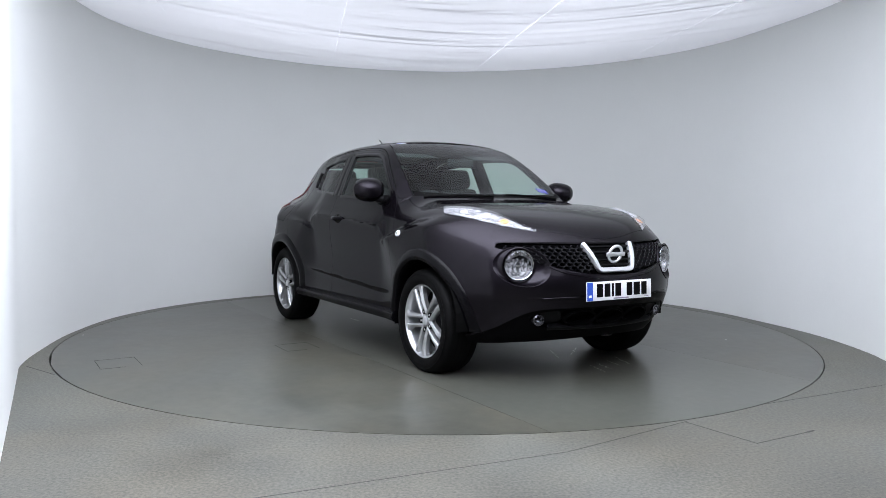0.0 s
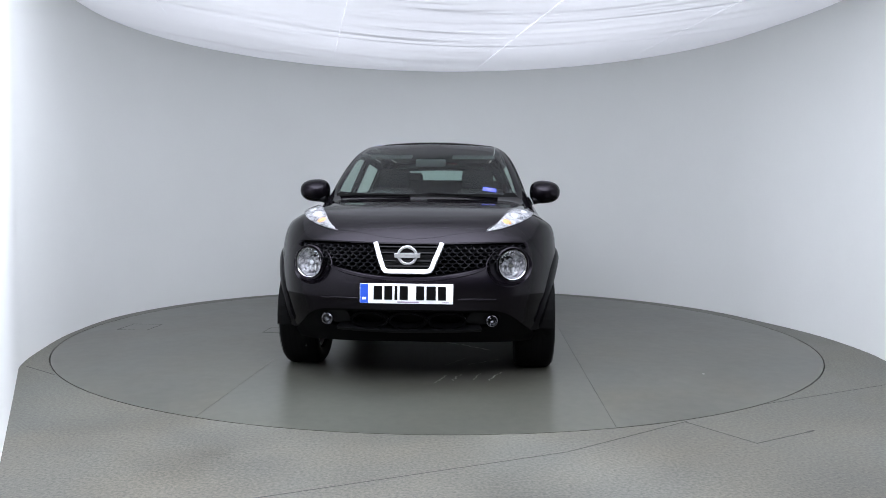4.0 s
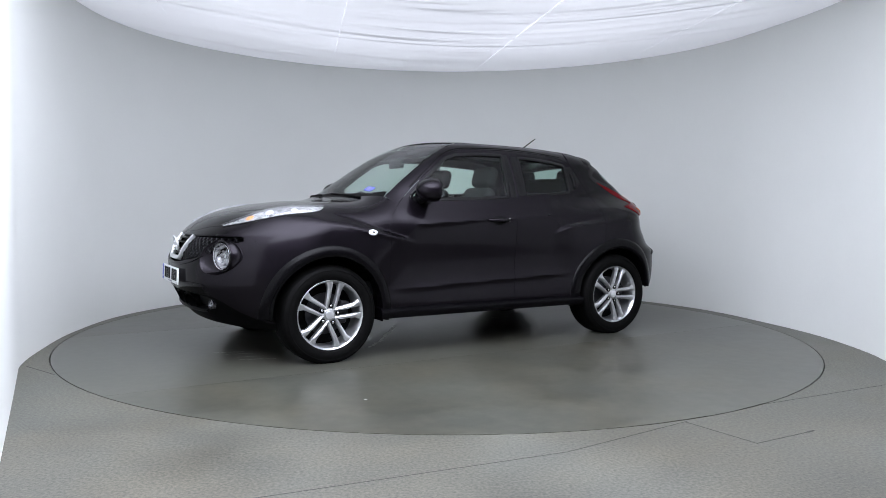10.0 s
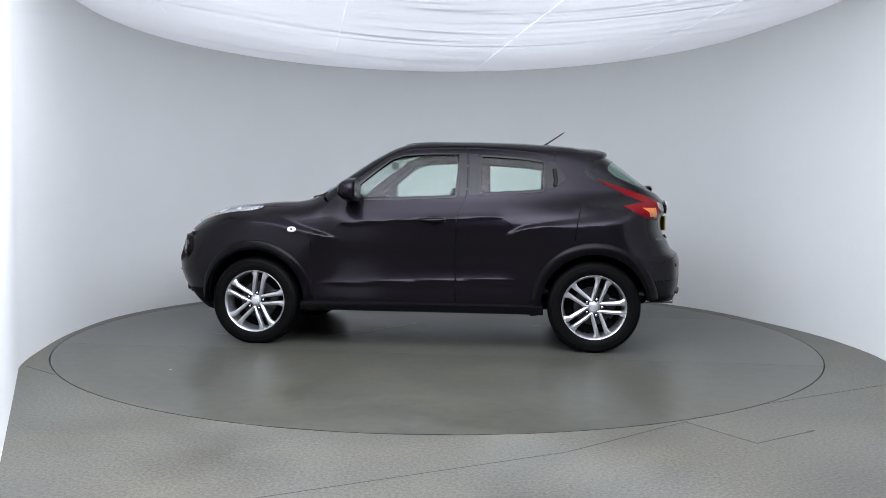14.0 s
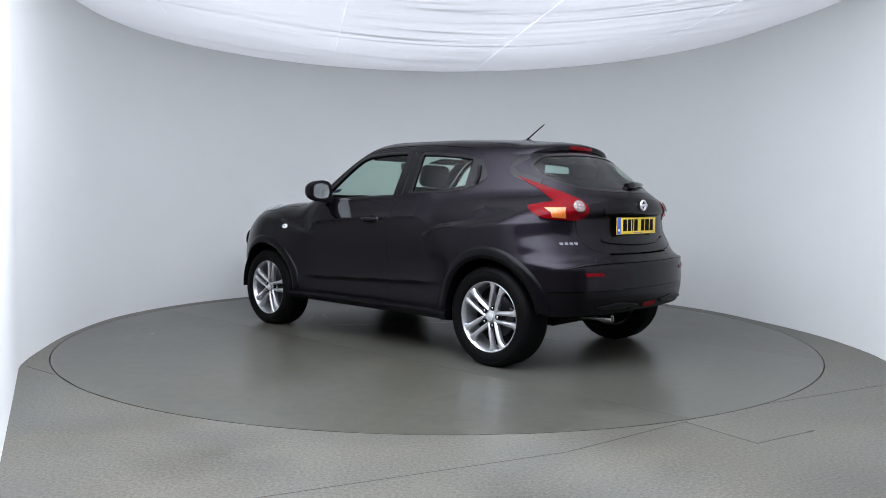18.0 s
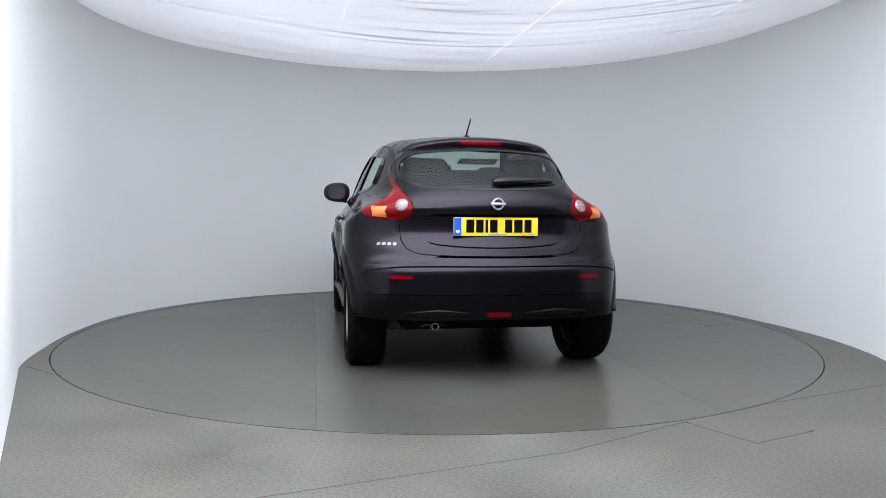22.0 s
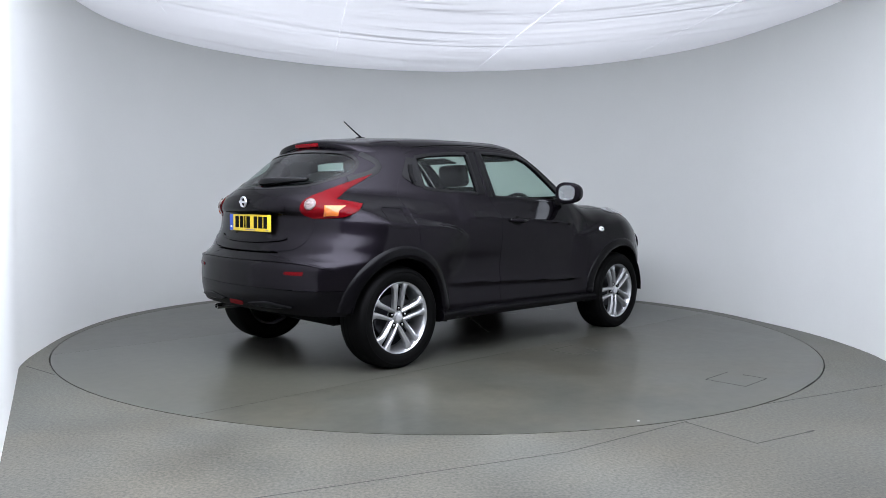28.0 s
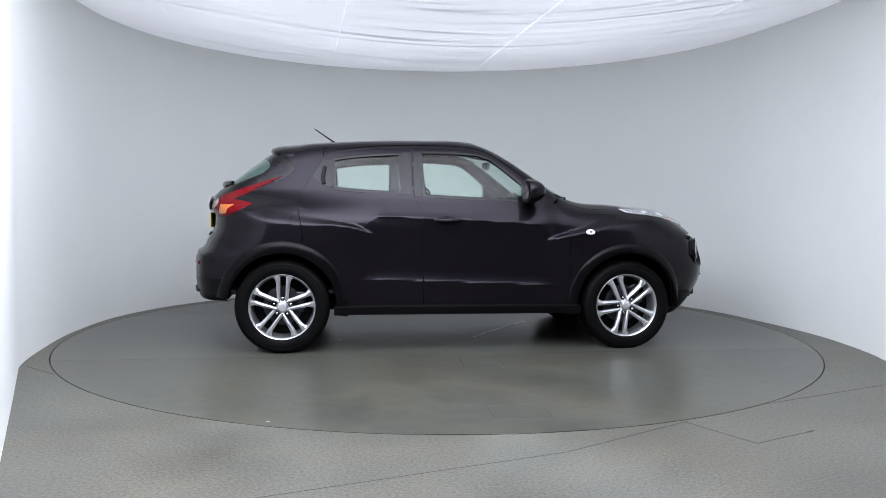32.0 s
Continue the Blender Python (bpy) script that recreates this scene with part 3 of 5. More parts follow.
def panel(name, outline, kind, mat, parent, label="", holes=(), step=0.03, off=0.0, thick=0.014, gap=0.0025, both=False, form=None):
    """A sheet cut from the body form along an outline, with turned-in edges. form: moves its points further."""
    from mathutils.geometry import delaunay_2d_cdt
    polys = [shrink(chart(kind, outline), gap)] + [shrink(chart(kind, h), -gap) for h in holes]
    lo, hi = polys[0].min(0), polys[0].max(0)
    gx, gy = np.meshgrid(np.arange(lo[0], hi[0], step), np.arange(lo[1], hi[1], step * 0.87))
    gx[1::2] += step / 2
    q = np.stack([gx.ravel(), gy.ravel()], -1)
    ok = inside(polys[0], q)
    for h in polys[1:]:
        ok &= ~inside(h, q)
    q = q[ok]
    rim = np.concatenate(polys)
    near = np.min(np.linalg.norm(q[:, None] - rim[None], axis=2), axis=1) if len(q) else np.zeros(0)
    q = q[near > step * 0.5]
    pts = np.concatenate([rim, q])
    edges, start = [], 0
    for p in polys:
        edges += [(start + i, start + (i + 1) % len(p)) for i in range(len(p))]
        start += len(p)
    vs, _, fs, *_ = delaunay_2d_cdt([Vector(p) for p in pts], edges, [], 0, 1e-5)
    v2 = np.array([tuple(v) for v in vs])
    fs = [f for f in fs if len(f) == 3]
    c = v2[np.array(fs)].mean(1)
    ok = inside(polys[0], c)
    for h in polys[1:]:
        ok &= ~inside(h, c)
    fs = [f for f, k in zip(fs, ok) if k]
    p3 = cast(*rays(kind, v2[:, 0], v2[:, 1]))
    n3 = normal(p3)
    p3 = p3 + n3 * off
    if form:
        p3 = form(p3, n3)
    t = np.array(fs)
    fn = np.cross(p3[t[:, 1]] - p3[t[:, 0]], p3[t[:, 2]] - p3[t[:, 0]])
    turned = np.einsum("ij,ij->i", fn, n3[t[:, 0]]) < 0
    t[turned] = t[turned][:, ::-1]
    count = {}
    for a, b, cc in t:
        for e in ((a, b), (b, cc), (cc, a)):
            count[e] = 1
    rimedges = [e for e in count if (e[1], e[0]) not in count]
    used = sorted(set(t.ravel()))
    idx = {u: i for i, u in enumerate(used)}
    verts = [p3[u] for u in used]
    norms = [n3[u] for u in used]
    faces = [tuple(idx[k] for k in f) for f in t]
    if form:
        norms = None
    if thick:
        top, low = {}, {}
        for a, b in rimedges:
            for k in (a, b):
                if k not in top:
                    top[k] = len(verts)
                    verts.append(p3[k])
                    low[k] = len(verts)
                    verts.append(p3[k] - n3[k] * thick)
                    if norms is not None:
                        norms += [n3[k], n3[k]]
            faces.append((top[b], top[a], low[a], low[b]))
    made = []
    for s in ((1, -1) if both else (1,)):
        vv = [(v[0], v[1] * s, v[2]) for v in verts]
        nn = None if norms is None else [(v[0], v[1] * s, v[2]) for v in norms]
        ff = faces if s == 1 else [f[::-1] for f in faces]
        made.append(mesh_object(name, vv, ff, mat, parent, label, True, nn))
    return made


car = thing("car", "dark aubergine-black compact crossover car parked on the turntable", "car")

# -- outlines shared by neighbouring panels --
ARCH = 0.405
DOOR_FRONT = on("side", [(0.826, 0.30), (0.826, 0.60), (0.824, 0.84), (0.805, 0.94), (0.765, 1.01), (0.715, 1.065)])
DOOR_PILLAR = on("side", [(0.715, 1.065), (0.60, 1.168), (0.42, 1.312), (0.27, 1.420), (0.14, 1.472), (-0.05, 1.488), (-0.32, 1.492)])
DOOR_SPLIT = on("side", [(-0.26, 0.30), (-0.262, 0.92), (-0.30, 1.06), (-0.325, 1.14), (-0.33, 1.30), (-0.32, 1.492)])
REAR_TOP = on("side", [(-0.32, 1.492), (-0.60, 1.478), (-0.85, 1.452), (-0.985, 1.41)])
REAR_EDGE = on("side", [(-0.985, 1.41), (-1.06, 1.285), (-1.135, 1.14), (-1.158, 1.04), (-1.135, 0.93), (-1.120, 0.82), (-1.118, 0.715)])
LAMP_IN = on("top", [(1.245, 0.690), (1.42, 0.628), (1.60, 0.565), (1.76, 0.505), (1.866, 0.440)])
LAMP_OUT = on("top", [(1.719, 0.605), (1.64, 0.663), (1.525, 0.716), (1.40, 0.742), (1.30, 0.735), (1.245, 0.695)])
LAMP_LOW = on("top", [(1.866, 0.440), (1.800, 0.527), (1.719, 0.605)])
WING_SEAM = on("nose", [(0.700, 0.935), (0.745, 0.87), (0.82, 0.78), (0.92, 0.66), (0.985, 0.583)])
COWL = [(0.955, 0.0), (0.945, 0.2), (0.900, 0.42), (0.835, 0.58), (0.775, 0.675)]

# bonnet, wings, headlamps
bonnet_half = loop(on("top", [(1.985, 0.0), (1.965, 0.15), (1.925, 0.28), (1.875, 0.415)]), LAMP_IN[::-1], on("top", [(1.245, 0.690), (1.0, 0.718), (0.775, 0.700)]), on("top", COWL[::-1]))
panel("bonnet", mirrored(bonnet_half), "top", PAINT, car)
wing = loop(DOOR_FRONT, on("top", [(0.775, 0.704), (1.0, 0.722), (1.245, 0.694)]), LAMP_OUT[::-1], WING_SEAM,
            on("side", arc(AXLE, WHEEL_Z, ARCH, 38, 188), False), on("side", [(0.855, 0.26), (0.826, 0.26)]))
panel("front_wing", wing, "roll", PAINT, car, both=True, step=0.016, gap=0.0008)
LAMPGREY = material("lamp_grey", (0.14, 0.14, 0.15), 0.2, 0.8)
ARCHPAINT = grain(material("satin_black_moulding", (0.002, 0.0018, 0.0024), 0.27, 0, 0.0, 0.2, 0.12), 300, (0.0010, 0.0009, 0.0013), (0.0028, 0.0025, 0.0034), 2, 0.05, 0.0004)

CHINBLACK = grain(material("matt_black_plastic", (0.0012, 0.0012, 0.0014), 0.5, spec=0.04), 240, (0.0008, 0.0008, 0.0010), (0.0018, 0.0018, 0.0021), 3, 0.2, 0.0006)

# front bumper with its openings
BONNET_LIP = [(1.985, 0.0), (1.965, 0.15), (1.925, 0.28), (1.866, 0.440)]
CHIN = [(0.0, 0.466), (0.25, 0.464), (0.45, 0.456), (0.56, 0.425), (0.70, 0.345), (0.82, 0.295), (0.90, 0.275)]
bumper_half = loop(on("top", BONNET_LIP), LAMP_LOW, WING_SEAM, on("side", arc(AXLE, WHEEL_Z, ARCH, 38, -7, 12), False),
                   on("nose", CHIN[::-1]))
chin_half = loop(on("nose", CHIN), on("nose", [(0.90, 0.215), (0.70, 0.225), (0.4, 0.24), (0.0, 0.25)]))


def sym(pts):
    """A closed line in the front or rear view, from its half on the car's left."""
    half = list(pts)
    return half + [(-a, b) for a, b in reversed(half) if a > 1e-6]


GRILLE = [(0.0, 0.842), (0.20, 0.843), (0.45, 0.848), (0.60, 0.848), (0.675, 0.842), (0.690, 0.815), (0.640, 0.800), (0.560, 0.785), (0.515, 0.745), (0.42, 0.705), (0.30, 0.680), (0.17, 0.660), (0.0, 0.652)]
INTAKE = [(0.0, 0.446), (0.25, 0.445), (0.42, 0.440), (0.50, 0.425), (0.530, 0.395), (0.50, 0.360), (0.43, 0.342), (0.25, 0.330), (0.0, 0.326)]


def front_loop(pts, closed=True):
    half = on("front", pts)
    return mirrored(half) if closed else half


def ring_line(y, z, ry, rz, n=36, kind="front"):
    a = np.linspace(0, 2 * math.pi, n, endpoint=False)
    return cast(*rays(kind, y + ry * np.cos(a), z + rz * np.sin(a)))


ROUND_Y, ROUND_Z = 0.600, 0.716
round_hole = ring_line(0.578, 0.706, 0.134, 0.112, 48)
panel("front_bumper", mirrored(bumper_half), "nose", PAINT, car, holes=(front_loop(GRILLE), round_hole, flip(round_hole)), step=0.026, gap=0.0008)
panel("lower_front_bumper", mirrored(chin_half), "nose", CHINBLACK, car, "matt black lower bumper", holes=(front_loop(INTAKE),), off=-0.012)
panel("grille_backing", front_loop(GRILLE), "front", INK, car, off=-0.045, thick=0.0, gap=-0.035)
panel("intake_backing", front_loop(INTAKE), "front", INK, car, off=-0.07, thick=0.0, gap=-0.02)


GRILLEBLACK = material("grille_black", (0.012, 0.012, 0.014), 0.22, 0, 0.3)


def hex_mesh():
    """Honeycomb of the grille, one side."""
    poly = shrink(np.array(sym(GRILLE)), 0.006)
    verts, faces = [], []
    w, h = 0.046, 0.0205
    cells = []
    for j in range(10):
        z = 0.66 + j * h
        for k in range(13):
            y = 0.115 + (w / 2 if j % 2 else 0) + k * w
            if y - 0.140 > (z - 0.683) * 0.39 and inside(poly, np.array([[y, z]]))[0]:
                cells.append((y, z))
    a = np.radians([0, 60, 120, 180, 240, 300])
    oy, oz = w * 0.60 * np.cos(a), h * 0.76 * np.sin(a)
    cy, cz = np.array(cells).T
    outer = cast(*rays("front", (cy[:, None] + oy).ravel(), (cz[:, None] + oz).ravel()))
    inner = cast(*rays("front", (cy[:, None] + oy * 0.74).ravel(), (cz[:, None] + oz * 0.70).ravel()))
    no, ni = normal(outer), normal(inner)
    for c in range(len(cells)):
        q = slice(6 * c, 6 * c + 6)
        base = len(verts)
        verts += list(outer[q] - no[q] * 0.014) + list(inner[q] - ni[q] * 0.006) + list(inner[q] - ni[q] * 0.040)
        for k in range(6):
            n = (k + 1) % 6
            faces += [(base + k, base + n, base + 6 + n, base + 6 + k), (base + 6 + k, base + 6 + n, base + 12 + n, base + 12 + k)]
    for s in (1, -1):
        ob = mesh_object("grille_mesh", [(v[0], v[1] * s, v[2]) for v in verts], faces if s == 1 else [f[::-1] for f in faces], GRILLEBLACK, car, "black honeycomb grille", smooth=False)
        tagged(ob, kind="stuff")


hex_mesh()


def strip(line3, width, mat, name, proud=0.006, parent=None, label="", depth=0.02):
    """A raised bar that follows a line on the body form."""
    n = normal(line3)
    t = np.gradient(line3, axis=0)
    t /= np.linalg.norm(t, axis=1, keepdims=True)
    s = np.cross(n, t)
    verts, faces = [], []
    prof = [(-0.5, -depth), (-0.5, proud * 0.6), (-0.36, proud), (0.36, proud), (0.5, proud * 0.6), (0.5, -depth)]
    ww = np.broadcast_to(width, (len(line3),))
    for p, nn, ss, w in zip(line3, n, s, ww):
        verts += [p + ss * (a * w) + nn * b for a, b in prof]
    m = len(prof)
    for i in range(len(line3) - 1):
        for k in range(m - 1):
            faces.append((i * m + k, i * m + k + 1, (i + 1) * m + k + 1, (i + 1) * m + k))
    faces += [tuple(range(m - 1, -1, -1)), tuple((len(line3) - 1) * m + k for k in range(m))]
    me_ob = mesh_object(name, verts, faces, mat, parent or car, label, smooth=False)
    bm = bmesh.new()
    bm.from_mesh(me_ob.data)
    bmesh.ops.recalc_face_normals(bm, faces=bm.faces[:])
    bm.to_mesh(me_ob.data)
    bm.free()
    me_ob.data.polygons.foreach_set("use_smooth", [True] * len(me_ob.data.polygons))
    me_ob.data.set_sharp_from_angle(angle=radians(35))
    return me_ob


# silver V surround, slats and badge between its arms
vee = on("front", [(0.190, 0.838), (0.136, 0.700), (0.126, 0.688), (0.108, 0.683), (-0.108, 0.683), (-0.126, 0.688), (-0.136, 0.700), (-0.190, 0.838)], False, 0.012)
strip(vee, 0.027, SATIN, "grille_surround", 0.010, label="silver V-shaped grille surround")
for z in (0.715, 0.745, 0.790, 0.822):
    hw = 0.118 + (z - 0.683) * 0.39
    strip(on("front", [(-hw, z), (hw, z)], False, 0.03), 0.010, TRIM, "grille_slat", -0.004)


def badge(x, z, tilt, r, sign):
    ring = part("badge_ring", lathe([(r, -0.004), (r, 0.004), (r * 0.95, 0.007), (r * 0.78, 0.007), (r * 0.74, 0.003), (r * 0.74, -0.004)], 40, True), SATIN, car, "plain chrome ring badge", True,
                pose(x, 0, z, 0, 0, -90 * sign) @ pose(0, 0, 0, tilt * 1.0, 0, 0))
    bar = box(r * 2.5, 0.010, r * 0.42, 0.002, 2)
    part("badge_bar", bar, SATIN, ring, "plain chrome bar across the ring", True, pose(0, 0.003, 0))
    return ring


badge(2.074, 0.774, -16, 0.058, 1)


def lens_cap(c, n, r, bulge, mat, name, parent, rings=6, seg=32, squash=1.0, label=""):
    """A round domed lens at c facing n."""
    n = Vector(n).normalized()
    q = n.to_track_quat("Y", "Z").to_matrix().to_4x4()
    prof = [(r * math.sin(math.pi / 2 * k / rings), bulge * math.cos(math.pi / 2 * k / rings)) for k in range(rings + 1)]
    prof[0] = (0.0005, bulge)
    bm = lathe(prof, seg)
    return part(name, bm, mat, parent, label, True, Matrix.Translation(c) @ q @ Matrix.Diagonal((1, 1, squash, 1)))


for s in (1, -1):
    # round lamp in its bowl
    c = cast(*rays("front", np.array([ROUND_Y]), np.array([ROUND_Z])))[0]
    n = Vector((0.93, 0.36 * s, 0.0)).normalized()
    c = Vector((c[0], c[1] * s, c[2]))
    q = n.to_track_quat("Y", "Z").to_matrix().to_4x4()
    bowl = part("round_headlamp", lathe([(0.104, 0.000), (0.100, 0.004), (0.094, 0.002), (0.090, -0.05), (0.05, -0.075), (0.001, -0.08)], 44), PAINT, car, "round main headlamp in a body-coloured bowl", True,
                Matrix.Translation(c + n * -0.012) @ q)
    part("reflector", lathe([(0.083, -0.004), (0.080, -0.020), (0.062, -0.045), (0.030, -0.062), (0.001, -0.064)], 40), REFLECTOR, bowl, "silver reflector", True)
    part("lamp_rim", lathe([(0.0885, 0.002), (0.0870, 0.007), (0.0840, 0.005), (0.0845, -0.004), (0.0880, -0.004)], 44, True), CHROME, bowl, "thin chrome rim", True)
    part("bulb_shield", lathe([(0.001, -0.02), (0.014, -0.022), (0.016, -0.05), (0.001, -0.055)], 20), CHROME, bowl, "", True)
    for k in range(9):
        w = -0.064 + 0.016 * k
        hh = math.sqrt(max(0.0, 0.076 ** 2 - w * w)) * (0.85 if k % 2 else 0.55)
        part("reflector_facet", box(0.0145, 0.006, max(0.012, hh), 0.002, 1), REFLECTOR, bowl, m=pose(w, -0.036 + 2.2 * w * w, (-1) ** k * 0.016, 0, 0, 14 * (-1) ** k))
    lens_cap((0, 0.004, 0), (0, 1, 0), 0.085, 0.022, LENS, "lens", bowl)
    # fog lamp
    f = cast(*rays("front", np.array([0.481]), np.array([0.392])))[0]
    f = Vector((f[0] - 0.012, f[1] * s, f[2]))
    fog = part("fog_lamp", lathe([(0.034, -0.03), (0.034, 0.004), (0.029, 0.007), (0.026, -0.006), (0.014, -0.022), (0.001, -0.026)], 28), LAMPGREY, car, "small round fog lamp", True,
               Matrix.Translation(f) @ Vector((0.96, 0.2 * s, 0)).normalized().to_track_quat("Y", "Z").to_matrix().to_4x4())
    lens_cap((0, 0.0, 0), (0, 1, 0), 0.027, 0.008, LENS, "lens", fog)
lamp_at = cast(*rays("front", np.array([ROUND_Y]), np.array([ROUND_Z])))[0]
lamp_dir = np.array([0.93, 0.36, 0.0]) / np.hypot(0.93, 0.36)
across = np.array([-lamp_dir[1], lamp_dir[0], 0.0])


def lamp_dish():
    """Hollow between the bumper and the round lamp."""
    edge = ring_line(0.578, 0.706, 0.136, 0.114, 48)
    a = np.linspace(0, 2 * math.pi, 48, endpoint=False)
    foot = lamp_at - lamp_dir * 0.022 + 0.094 * (np.cos(a)[:, None] * across + np.sin(a)[:, None] * np.array([0, 0, 1.0]))
    edge_n = normal(edge)
    rings = [edge - edge_n * 0.010, edge + edge_n * 0.004, edge * 0.93 + foot * 0.07 + edge_n * 0.003, edge * 0.80 + foot * 0.20 - edge_n * 0.008, edge * 0.45 + foot * 0.55 - edge_n * 0.010, foot]
    verts = np.concatenate(rings)
    faces = [(r * 48 + k, r * 48 + (k + 1) % 48, (r + 1) * 48 + (k + 1) % 48, (r + 1) * 48 + k) for r in range(5) for k in range(48)]
    mesh_object("lamp_dish", verts, faces, PAINT, car, "body-coloured dish round the lamp")
    mesh_object("lamp_dish", flip(verts), [f[::-1] for f in faces], PAINT, car, "body-coloured dish round the lamp")


lamp_dish()
# creases pressed into the bumper
crease = on("front", [(0.0, 0.640), (0.17, 0.646), (0.30, 0.664), (0.40, 0.688), (0.455, 0.712)])
strip(np.concatenate([flip(crease)[::-1][:-1], crease]), np.interp(np.linspace(-1, 1, 2 * len(crease) - 1), [-1, -0.8, 0.8, 1], [0.006, 0.020, 0.020, 0.006]), PAINT, "bumper_crease", 0.006)
for s in (1, -1):
    low = on("front", [(0.285, 0.528), (0.40, 0.527), (0.50, 0.522)])
    strip(low if s == 1 else flip(low), 0.012, PAINT, "bumper_crease", 0.005)
# inner lower grille: fog housings and three dark scoops
panel("fog_housing", on("front", [(0.40, 0.447), (0.49, 0.428), (0.522, 0.396), (0.49, 0.364), (0.42, 0.350), (0.34, 0.375), (0.36, 0.43)]), "front", TRIM, car, off=-0.03, thick=0.0, both=True)
for y0, y1 in ((-0.33, -0.12), (-0.105, 0.105), (0.12, 0.33)):
    ym = (y0 + y1) / 2
    scoop = ring_line(ym, 0.392, (y1 - y0) / 2, 0.05)
    strip(np.concatenate([scoop, scoop[:1]]), 0.014, CHINBLACK, "intake_surround", -0.012, depth=0.05)
strip(on("front", [(-0.42, 0.34), (0.0, 0.333), (0.42, 0.34)]), 0.020, TRIM, "intake_lip", 0.004, depth=0.04)

# headlamp clusters on the wings
cluster = loop(LAMP_IN, LAMP_LOW, LAMP_OUT)
housings = panel("indicator_headlamp", cluster, "top", REFLECTOR, car, "silver headlamp cluster on the wing", off=0.002, thick=0.03, step=0.02, both=True)
for s, ob in zip((1, -1), housings):
    for j, (x, y, mat, rr) in enumerate(((1.715, 0.565, PEACH, 0.028), (1.60, 0.620, SATIN, 0.032), (1.45, 0.680, SATIN, 0.024))):
        c = cast(*rays("top", np.array([x]), np.array([y])))[0]
        n = normal(c[None])[0]
        c = c + n * 0.001
        lens_cap((c[0], c[1] * s, c[2]), (n[0], n[1] * s, n[2]), rr, rr * (0.3 if mat == PEACH else 0.35), mat, "amber_bulb" if mat == PEACH else "reflector_cup", ob, 4, 16)
    panel("lens", cluster if s == 1 else flip(cluster), "top", LENS, ob, "clear lens", off=0.017, thick=0.018, step=0.03)
    

# doors
FW = on("side", [(0.600, 1.128), (0.46, 1.245), (0.34, 1.345), (0.255, 1.408), (0.16, 1.440), (-0.05, 1.453), (-0.265, 1.452), (-0.272, 1.44), (-0.262, 1.28), (-0.25, 1.135), (-0.24, 1.122), (0.1, 1.108), (0.45, 1.098), (0.60, 1.110)], False)
front_door = loop(DOOR_FRONT, DOOR_PILLAR, DOOR_SPLIT[::-1])
RW = on("side", [(-0.415, 1.142), (-0.42, 1.425), (-0.432, 1.437), (-0.60, 1.428), (-0.78, 1.412), (-0.90, 1.392), (-0.912, 1.375), (-0.906, 1.20), (-0.895, 1.172), (-0.70, 1.155)], False)
rear_door = loop(DOOR_SPLIT, REAR_TOP, REAR_EDGE, on("side", arc(-AXLE, WHEEL_Z, ARCH, 68, 0, 16), False), on("side", [(-0.85, 0.30), (-0.26, 0.30)], False))
fd = panel("front_door", front_door, "roll", PAINT, car, holes=(FW,), both=True, step=0.014)
rd = panel("rear_door", rear_door, "roll", PAINT, car, holes=(RW,), both=True, step=0.014)
for nm, line, doors in (("window_glass", FW, fd), ("window_glass", RW, rd)):
    panes = panel(nm, line, "roll", WINGLASS, doors[0], "green-tinted window glass", off=-0.008, thick=0.0, gap=-0.002, step=0.06, both=True)
    panes[1].parent = doors[1]
    for s, door in zip((1, -1), doors):
        ring = np.concatenate([line, line[:1]])
        strip(ring if s == 1 else flip(ring), 0.026, GLOSSBLACK, "window_seal", 0.003, door, "black window seal")
QP = on("side", [(-0.918, 1.385), (-0.985, 1.385), (-1.045, 1.290), (-1.06, 1.262), (-1.045, 1.235), (-0.965, 1.185), (-0.915, 1.178)], False)
qp = panel("pillar_cover", QP, "roll", GLOSSBLACK, rd[0], "gloss black pillar cover hiding the rear handle", off=0.004, thick=0.006, both=True, step=0.05)
qp[1].parent = rd[1]
for s, door in zip((1, -1), rd):
    hl = on("side", [(-0.972, 1.33), (-0.985, 1.25), (-0.975, 1.205)])
    strip(hl if s == 1 else flip(hl), 0.030, TRIM, "rear_handle", 0.016, door)
for s, door in zip((1, -1), fd):
    bpill = on("side", [(-0.295, 1.12), (-0.30, 1.30), (-0.295, 1.455)])
    strip(bpill if s == 1 else flip(bpill), 0.05, GLOSSBLACK, "pillar_trim", 0.002, door)
for s, door in zip((1, -1), rd):
    bpill = on("side", [(-0.375, 1.135), (-0.378, 1.30), (-0.375, 1.445)])
    strip(bpill if s == 1 else flip(bpill), 0.062, GLOSSBLACK, "pillar_trim", 0.002, door)
for s, door in zip((1, -1), fd):
    # handle over its cup
    pts = []
    for k in range(13):
        x = 0.01 - 0.20 * k / 12
        y = float(cast(*rays("side", np.array([x]), np.array([0.951])))[0][1])
        lift = 0.012 + 0.032 * math.sin(math.pi * min(1, max(0, (k + 0.6) / 13)))
        pts.append((x, s * (y + lift - 0.012), 0.950 - 0.004 * math.sin(math.pi * k / 12)))
    part("door_handle", tube(pts, lambda t: 0.011 + 0.006 * math.sin(math.pi * min(1, t * 1.05)), 10), PAINT, door, "body-coloured bar handle", True)
    lc = cast(*rays("side", np.array([-0.178]), np.array([0.950])))[0]
    part("lock_barrel", lathe([(0.012, -0.004), (0.012, 0.014), (0.001, 0.015)], 16), CHROME, door, "", True, Matrix.Translation((lc[0], lc[1] * s, lc[2])) @ Vector((0, s, 0)).to_track_quat("Y", "Z").to_matrix().to_4x4())
